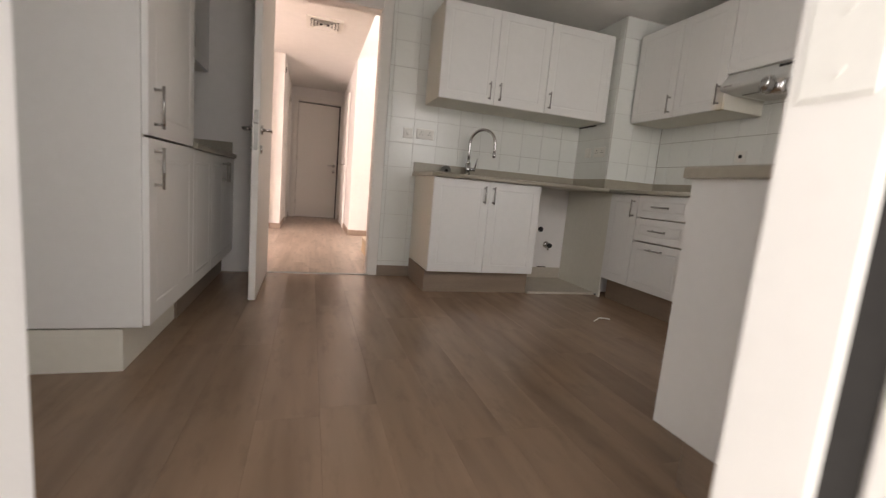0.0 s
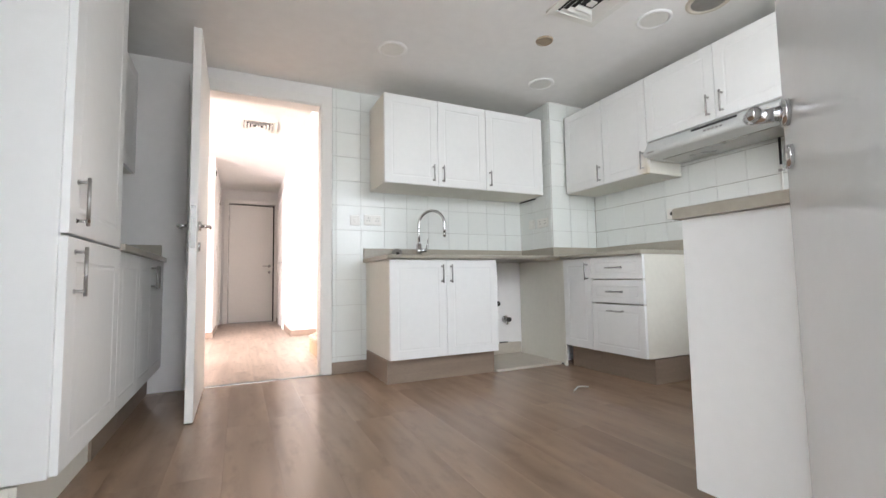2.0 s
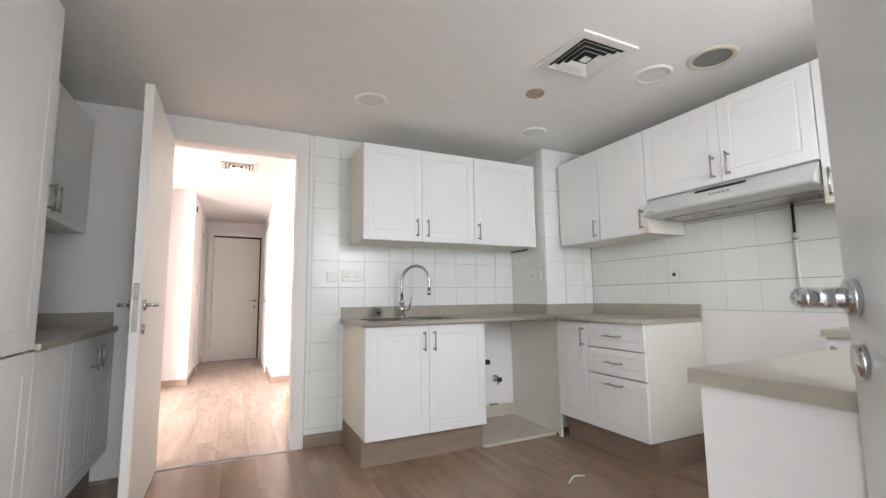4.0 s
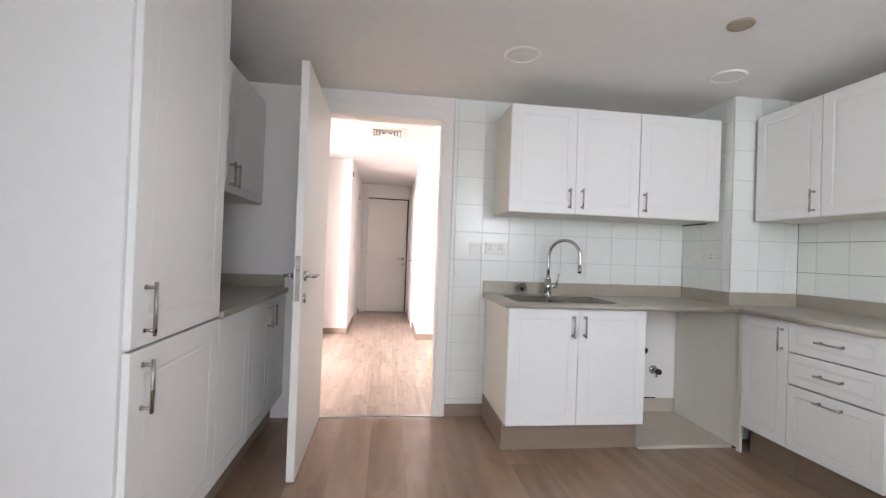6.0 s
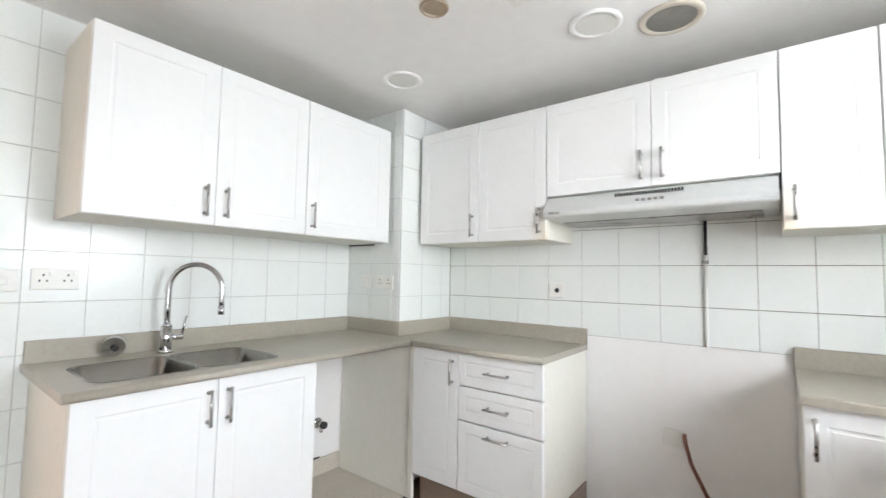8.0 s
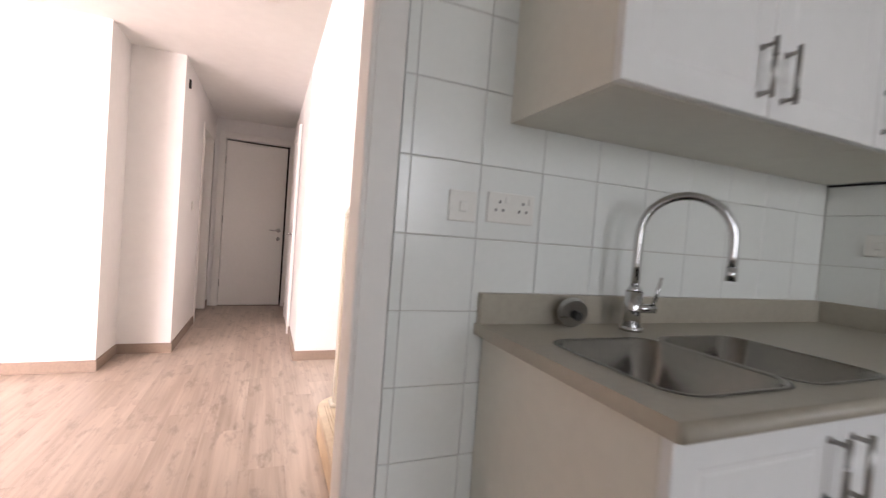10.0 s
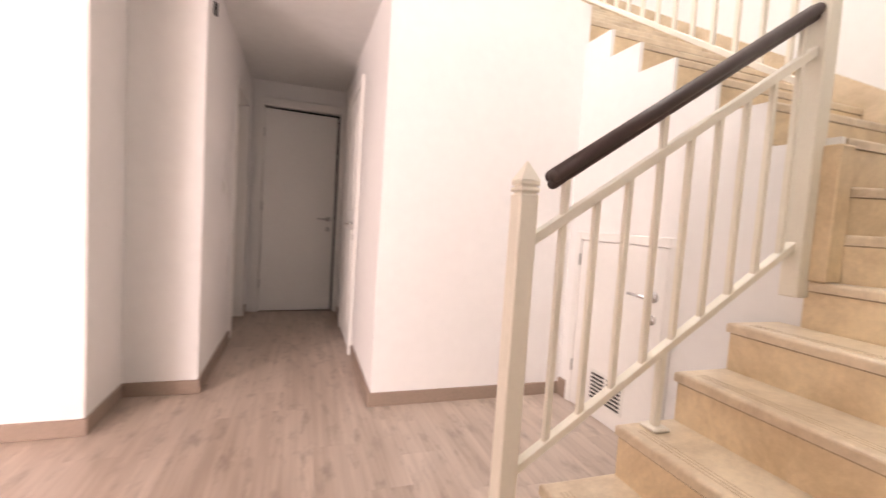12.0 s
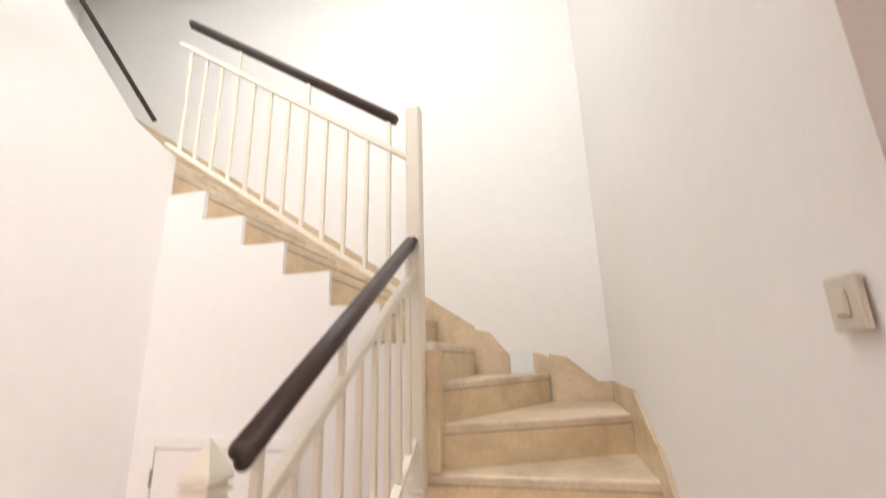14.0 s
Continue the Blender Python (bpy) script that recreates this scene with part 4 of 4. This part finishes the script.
# lower flight: first step with a rounded end round the newel
arc = [(X1 + 0.16 + 0.16 * math.cos(radians(a)), 1.245 + 0.16 * math.sin(radians(a))) for a in range(180, 60, -12)]
step([(X1, YO)] + arc + [(X1 + GO + 0.02, 1.36), (X1 + GO + 0.02, YO)], [(X1 + NO, YO), (X1 + NO, 1.24)], RI)
part("riser", prism(bmesh.new(), [(X1 + NO, 1.24)] + [(x + 0.02, y - 0.02) for x, y in arc[1:]] + [(X1 + GO, 1.33), (X1 + GO, 1.24)], 0, RI - TT), STONE, stair)
for i in range(2, 6):
    x, xn = NX[i - 1], NX[i] + 0.02
    step([(x, YO), (x, YI + 0.012), (xn, YI + 0.012), (xn, YO)], [(x + NO, YO), (x + NO, YI)], i * RI)
for i in range(1, 6):
    for k in range(3):
        gx = NX[i - 1] + 0.035 + 0.014 * k
        part("anti_slip_groove", B(gx, YO + 0.05, i * RI - 0.002, gx + 0.004, YI - 0.04, i * RI + 0.0006), STONE_SK, stair)
# winders: nosings fan from the newel
x6 = NX[5]
w7, w8 = (1.30, YO), (XO, 0.76)
p6, p7, p8, p9 = (x6, PY + 0.02), (PX + 0.055, PY - 0.035), (PX + 0.058, PY - 0.03), (XI - 0.0, 1.188)
step([(x6, YO), p6, (PX + 0.1, PY), (PX + 0.12, PY - 0.05), (w7[0] + 0.06, YO)], [(x6 + NO, YO), (x6 + NO, PY)], 6 * RI)
step([w7, p7, (PX + 0.1, PY), (XO, 0.82), (XO, YO)], [(w7[0] + NO, YO), (p7[0] + NO, p7[1])], 7 * RI)
step([w8, p8, (PX + 0.09, PY), (XO, 1.24), ], [(w8[0], w8[1] + NO), (p8[0] + 0.01, p8[1] + NO)], 8 * RI)
UY = [1.188 + GO * i for i in range(0, 15)]
for i in range(0, 15):
    z = (9 + i) * RI + 0.012 * min(1, i)
    y = UY[i]
    step([(XO, y), (XI + 0.01, y), (XI + 0.01, y + GO + 0.02), (XO, y + GO + 0.02)], [(XO, y + NO), (XI + 0.01, y + NO)], z)
# bodies under the flights
bm = bmesh.new()
for i in range(1, 6):
    x = NX[i - 1] + NO + 0.018
    box(bm, x, YO + 0.004, 0.0, NX[i] + NO + 0.018 if i < 5 else PX + 0.02, YI - 0.012, i * RI - TT - 0.001)
part("side_wall", bm, PLASTER, stair, "white plastered stair side")
part("side_wall", prism(bmesh.new(), [(x6 + 0.05, YO + 0.004), (x6 + 0.05, PY - 0.02), (XI + 0.02, PY - 0.03), (XO, 1.18), (XO, YO + 0.004)], 0, 6 * RI - TT - 0.002), PLASTER, stair)
part("newel_block", B(PX - 0.005, PY - 0.06, 6 * RI, XI + 0.012, PY + 0.02, 9 * RI - TT, bevel=0.004), STONE, stair, "pale marble block at winder")
bm = bmesh.new()
lv = lambda i: (9 + i) * RI + 0.012 * min(1, i)
prof = [(PY - 0.03, 0.0), (PY - 0.03, lv(0))]
for i in range(0, 8):
    prof += [(UY[i + 1], lv(i) - 0.002), (UY[i + 1], lv(i + 1) - 0.002)]
prof += [(UY[8] + GO, lv(8) - 0.002), (UY[8] + GO, 0.0)]
a = [bm.verts.new((XI - 0.0145, y, z)) for y, z in prof]
b = [bm.verts.new((XI + 0.008, y, z)) for y, z in prof]
bm.faces.new(a)
bm.faces.new(b[::-1])
for k in range(len(prof)):
    bm.faces.new((a[k], b[k], b[(k + 1) % len(prof)], a[(k + 1) % len(prof)]))
bmesh.ops.recalc_face_normals(bm, faces=bm.faces)
part("side_wall", bm, PLASTER, stair, "white plastered wall under upper flight")


# stone skirting with stepped blocks on the walls
def skirt(pts, along, at, name="skirting"):
    """A slab of skirting on a wall: pts are (along, z); the wall faces +y (along x) or -x (along y)."""
    bm = bmesh.new()
    if along == "x":
        vs = [bm.verts.new((p, at, z)) for p, z in pts]
        off = Vector((0, 0.014, 0))
    else:
        vs = [bm.verts.new((at, p, z)) for p, z in pts]
        off = Vector((-0.014, 0, 0))
    f = bm.faces.new(vs)
    ex = bmesh.ops.extrude_face_region(bm, geom=[f])
    for g in ex["geom"]:
        if isinstance(g, bmesh.types.BMVert):
            g.co += off
    bmesh.ops.recalc_face_normals(bm, faces=bm.faces)
    return part(name, bm, STONE_SK, stair, "beige marble wall skirting")


K = 0.108
for i in range(1, 6):
    x, xn = NX[i - 1], NX[i]
    skirt([(x, i * RI - 0.02), (xn, i * RI - 0.02), (xn, (i + 1) * RI + K), (xn - 0.03, (i + 1) * RI + K), (x, i * RI + K)], "x", YO - 0.003)
skirt([(x6, 6 * RI - 0.02), (w7[0], 6 * RI - 0.02), (w7[0], 7 * RI + K), (w7[0] - 0.12, 7 * RI + K - 0.01), (x6, 6 * RI + K)], "x", YO - 0.003)
skirt([(w7[0], 7 * RI - 0.02), (XO, 7 * RI - 0.02), (XO, 7 * RI + K), (w7[0], 7 * RI + K)], "x", YO - 0.003)
skirt([(YO, 7 * RI - 0.02), (0.76, 7 * RI - 0.02), (0.76, 8 * RI + K), (0.66, 8 * RI + K - 0.02), (0.50, 7 * RI + K), (YO, 7 * RI + K)], "y", XO + 0.003)
skirt([(0.76, 8 * RI - 0.02), (0.845, 8 * RI - 0.02), (0.845, 8 * RI + K + 0.01), (0.80, 8 * RI + K), (0.76, 8 * RI + K - 0.02)], "y", XO + 0.003)
skirt([(0.985, 8 * RI - 0.02), (1.188, 8 * RI - 0.02), (1.188, 9 * RI + K), (1.10, 9 * RI + K - 0.02), (0.985, 8 * RI + K)], "y", XO + 0.003)
# glossy white patch filling the break in the skirting
part("white_patch", B(XO - 0.003, 0.847, 8 * RI, XO + 0.003, 0.983, 8 * RI + 0.135, bevel=0.002), GLOSSW, stair, "glossy white patch between two skirting slabs")
for i in range(0, 14):
    y, z = UY[i], (9 + i) * RI
    skirt([(y, z - 0.02), (y + GO, z - 0.02), (y + GO, z + RI + K + 0.02), (y, z + K + 0.02)], "y", XO + 0.003)

# under-stairs door
ud = thing("understairs_door", pose(XI - 0.019, 2.463, 0, 0, 0, -90), "low white understairs door with louvred vent and lever", "door")
part("leaf", B(0.004, -0.008, 0.02, 0.654, 0.004, 1.0, bevel=0.002), DOORP, ud)
bm = bmesh.new()
box(bm, -0.045, -0.012, 0.0, 0.0, 0.003, 1.05, 0.002)
box(bm, 0.658, -0.012, 0.0, 0.70, 0.003, 1.05, 0.002)
box(bm, 0.0, -0.012, 1.004, 0.658, 0.003, 1.05, 0.002)
part("frame", bm, DOORP, ud)
part("door_handle", lever(bmesh.new(), 0.588, -0.008, 0.76, -1, -1), CHROME, ud, "chrome lever handle", True)
vent = part("vent", B(0.185, -0.013, 0.10, 0.445, -0.007, 0.275, bevel=0.001), PLASTIC, ud)
for i in range(7):
    z = 0.115 + i * 0.022
    for x0 in (0.195, 0.325):
        part("slot", B(x0, -0.0145, z, x0 + 0.105, -0.012, z + 0.012), DARK, vent)
for z in (0.2, 0.85):
    part("hinge", rod(bmesh.new(), (0.0, -0.012, z), (0.0, -0.012, z + 0.07), 0.006, 10), STEEL, ud)
baseboard_b = solid("baseboard_understairs", B(0.88, 2.508, 0.0, 0.899, 2.588, 0.11, bevel=0.002), BASEB, "taupe skirting block beside understairs door", "baseboard", kind="structure")


# ---- balustrades ----
def newel(name, x, y, z0, z1, w, label, cap=True):
    nw = thing(name, pose(x, y, z0), label, "newel post")
    h = z1 - z0
    part("post", B(-w / 2, -w / 2, 0, w / 2, w / 2, h - (0.085 if cap else 0), bevel=0.004), CREAM, nw)
    if cap:
        part("foot", B(-w * 0.85, -w * 0.85, 0, w * 0.85, w * 0.85, 0.02, bevel=0.006), CREAM, nw)
        zc = h - 0.085
        c = w / 2
        part("neck", B(-c + 0.006, -c + 0.006, zc - 0.002, c - 0.006, c - 0.006, zc + 0.036), CREAM, nw)
        for z0, z1 in ((zc + 0.006, zc + 0.017), (zc + 0.023, zc + 0.035)):
            part("collar", B(-c - 0.001, -c - 0.001, z0, c + 0.001, c + 0.001, z1, bevel=0.004, seg=2), CREAM, nw)
        bm = bmesh.new()
        bmesh.ops.create_cone(bm, cap_ends=True, segments=4, radius1=w * 0.72, radius2=0.002, depth=0.05, matrix=Matrix.Translation((0, 0, zc + 0.06)) @ Matrix.Rotation(radians(45), 4, "Z"))
        part("cap", bm, CREAM, nw)
    return nw


def handrail(bm, a, b, r=0.0185):
    """A moulded rail, wider than high: a broad rounded top over a slimmer round."""
    a, b = Vector(a), Vector(b)
    side = (b - a).cross(Vector((0, 0, 1))).normalized()
    for off, rr in ((side * 0.008 + Vector((0, 0, 0.007)), r), (side * -0.008 + Vector((0, 0, 0.007)), r), (Vector((0, 0, -0.013)), r * 0.8)):
        rod(bm, a + off, b + off, rr, 18)
        for p in (a, b):
            bmesh.ops.create_uvsphere(bm, u_segments=16, v_segments=8, radius=rr, matrix=Matrix.Translation(p + off))
    return bm


def balustrade(name, a, b, count, tall, label, low=-0.80, mid=-0.155, first=0.09, last=0.97, bars_to=(0.0, 1.0)):
    """Handrail from a to b, two flat rails under it and upright bars; the bars in 'tall' reach the handrail."""
    a, b = Vector(a), Vector(b)
    bl = thing(name, Matrix.Translation((a.x, a.y, a.z + low)), label, "balustrade")
    o = Vector((a.x, a.y, a.z + low))
    at = lambda s, dz: a + (b - a) * s + Vector((0, 0, dz)) - o
    part("handrail", handrail(bmesh.new(), at(0.0, 0), at(1.0, 0)), RAILW, bl, "dark brown moulded wooden handrail", True)
    part("rail", bar(bmesh.new(), at(bars_to[0], mid), at(bars_to[1], mid), 0.03, 0.026), CREAM, bl)
    part("rail", bar(bmesh.new(), at(bars_to[0], low), at(bars_to[1], low), 0.03, 0.022), CREAM, bl)
    for i in range(count):
        s = first + (last - first) * i / (count - 1)
        p, q = at(s, low), at(s, -0.02 if i in tall else mid)
        part("baluster", B(p.x - 0.009, p.y - 0.009, p.z, p.x + 0.009, p.y + 0.009, q.z, bevel=0.002), CREAM, bl)
    return bl


newel("newel_post", -0.18, 1.262, RI, 1.228, 0.055, "cream painted square newel post with pointed cap")
newel("winder_newel_post", 0.84, 1.245, 5 * RI + 0.10, 2.43, 0.06, "tall cream square post at stair turn", False)
balustrade("stair_balustrade", (-0.10, 1.262, 1.19), (0.80, 1.25, 1.80), 9, (0, 3, 8), "cream metal stair balustrade with dark wooden handrail", -0.755, -0.13, 0.045, 0.955, (-0.06, 1.03))
b2 = balustrade("upper_stair_balustrade", (0.90, 1.36, 2.435), (0.90, 2.60, 3.27), 12, (0, 4, 8), "cream upper stair balustrade with dark wooden handrail", -0.80, -0.16, 0.02, 0.98, (-0.07, 1.05))
rail3 = solid("upper_wall_handrail", rod(bmesh.new(), (0.81, 2.66, 2.60), (0.0, 2.66, 3.26), 0.012, 12), RAILW, "slim dark handrail on upper landing edge", "handrail", smooth=True)
bracket = thing("stair_tread_bracket", pose(0.32, 1.2585, 3 * RI), "cream balustrade foot plate with stem on stair tread", "bracket")
part("foot_plate", B(-0.03, -0.033, 0.0, 0.03, 0.033, 0.012, bevel=0.004), CREAM, bracket)
part("stem", B(-0.011, -0.011, 0.011, 0.011, 0.011, 0.245, bevel=0.002), CREAM, bracket)

solid("baseboard_gap", B(0.82, -0.006, 0.018, 1.436, 0.006, 0.115, bevel=0.002), SCREED, "rough cement strip low on gap wall", "baseboard", kind="structure")
for x in (1.0, 1.2):
    solid("wall_crack", B(x, -0.004, 0.116, x + 0.09, 0.007, 0.123, bevel=0.002), DARK, "dark gap between wall and screed base", "crack", kind="structure")

# dark bar standing in for the shade between cabinet underside and column
solid("shadow_strip", B(1.458, -0.24, 1.405, 1.4712, -0.008, 1.4122, bevel=0.001), DARK, "dark strip painted for the shadow gap under wall cabinet beside column", "trim", kind="structure")

# hall fittings
socket("stair_light_switch", pose(-0.241, 0.4225, 1.382, 0, 0, 180), 0.054, 0.06, "beige dimmer switch plate on stair wall", 0, True, BEIGEP)
socket("corridor_switch", pose(-1.243, 3.58, 1.2, 0, 0, 90), 0.08, 0.08, "white light switch in corridor", 0, True)
solid("door_bell_chime", B(-1.247, 3.09, 2.15, -1.232, 3.125, 2.22, bevel=0.003), DARK, "small dark wall fitting near corridor ceiling", "wall fitting")


# ---- pieces: floor boards and wall tiles ----
PLANK_W, PLANK_L = 0.192, 1.21


def planks(parent, x0, y0, x1, y1, material, seed):
    """Floor boards as single pieces along y, with a fine joint between them."""
    rnd = random.Random(seed)
    shared = {}
    g = 0.0001
    x = x0
    while x < x1 - 0.01:
        w = min(PLANK_W, x1 - x)
        y = y0 - rnd.uniform(0.1, PLANK_L - 0.1)
        while y < y1:
            ya, yb = max(y, y0), min(y + PLANK_L, y1)
            if yb - ya > 0.03:
                key = (round(w, 3), round(yb - ya, 3))
                if key not in shared:
                    me = mesh_of("plank", B(g, g, -0.012, key[0] - g, key[1] - g, 0.0, bevel=0.0004), material)
                    shared[key] = me
                ob = new("plank", shared[key])
                ob.location = (x, ya, 0)
                ob.parent = parent
            y += PLANK_L
        x += PLANK_W


kitchen_floor = thing("floor_kitchen", pose(0, 0, 0), "brown wood-look laminate kitchen floor", "floor", kind="structure")
hall_floor = thing("floor_hall", pose(0, 0, 0), "taupe wood-look laminate hall floor", "floor", kind="structure")
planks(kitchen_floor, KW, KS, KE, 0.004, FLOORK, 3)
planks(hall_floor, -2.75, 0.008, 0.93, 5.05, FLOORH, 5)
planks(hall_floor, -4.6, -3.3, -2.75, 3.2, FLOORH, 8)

TP = 0.1945                         # tile pitch
tile_meshes = {}


def tile_mesh(w, h):
    key = (round(w, 3), round(h, 3))
    if key not in tile_meshes:
        g, h = 0.0011, 0.0015
        tile_meshes[key] = mesh_of("tile", B(g, -0.006, h, key[0] - g, 0.0, key[1] - h, bevel=0.0012), TILE)
    return tile_meshes[key]


def tiled(parent, m, u0, u1, v0, v1, us, vs):
    """Tiles over (u0..u1, v0..v1) of a wall, on a grid that passes us, vs; m turns (u, 0, v) into the world, the wall facing local -y."""
    cu = lambda o, lo: o + math.floor((lo - o) / TP + 1e-6) * TP
    u = cu(us, u0)
    while u < u1 - 0.01:
        a, b = max(u, u0), min(u + TP, u1)
        v = cu(vs, v0)
        while v < v1 - 0.01:
            c, d = max(v, v0), min(v + TP, v1)
            if b - a > 0.012 and d - c > 0.012:
                ob = new("tile", tile_mesh(b - a, d - c))
                ob.parent = parent
                ob.matrix_local = m @ Matrix.Translation((a, 0, c))
            v += TP
        u += TP


grout = lambda *a, m=GROUT, lab="grey grout behind white tiles": solid("grout_bed", B(*a), m, lab, "grout", kind="structure")
grout(DR + 0.088, 0.0015, 0.0, 0.124, 0.0075, 0.86)
grout(DR + 0.088, 0.0015, 0.86, 1.4765, 0.0075, KC)
grout(1.4745, -0.456, 0.88, 1.4765, 0.0, KC)
grout(1.4745, -0.4565, 0.88, KE + 0.003, -0.4535, KC)
grout(KE + 0.0035, -2.95, 0.918, KE + 0.0065, -0.456, UZ0 + 0.25, m=GREASY, lab="grease-darkened brown grout behind cooker wall tiles")
Z0 = 0.1245
ROW = Z0 + 4 * TP
tiled(wall_sink, pose(0, 0.0035, 0), DR + 0.088, 0.124, 0.085, ROW, -0.265, Z0)
tiled(wall_sink, pose(0, 0.0035, 0), DR + 0.088, 1.4685, ROW, ROW + 3 * TP, -0.265, Z0)
tiled(wall_sink, pose(0, 0.0035, 0), DR + 0.088, 0.124, ROW + 3 * TP, KC - 0.004, -0.265, Z0)
tiled(column, pose(1.4765, 0, 0, 0, 0, -90), 0.003, 0.452, 0.872, KC - 0.004, 0.0, Z0)
tiled(column, pose(0, -0.4545, 0), 1.4755, KE - 0.001, 0.872, KC - 0.004, 1.4755, Z0)
tiled(wall_kitchen_east, pose(KE + 0.0055, 0, 0, 0, 0, -90), 0.462, 2.9, 0.918, UZ0 + 0.21, 0.391, Z0)
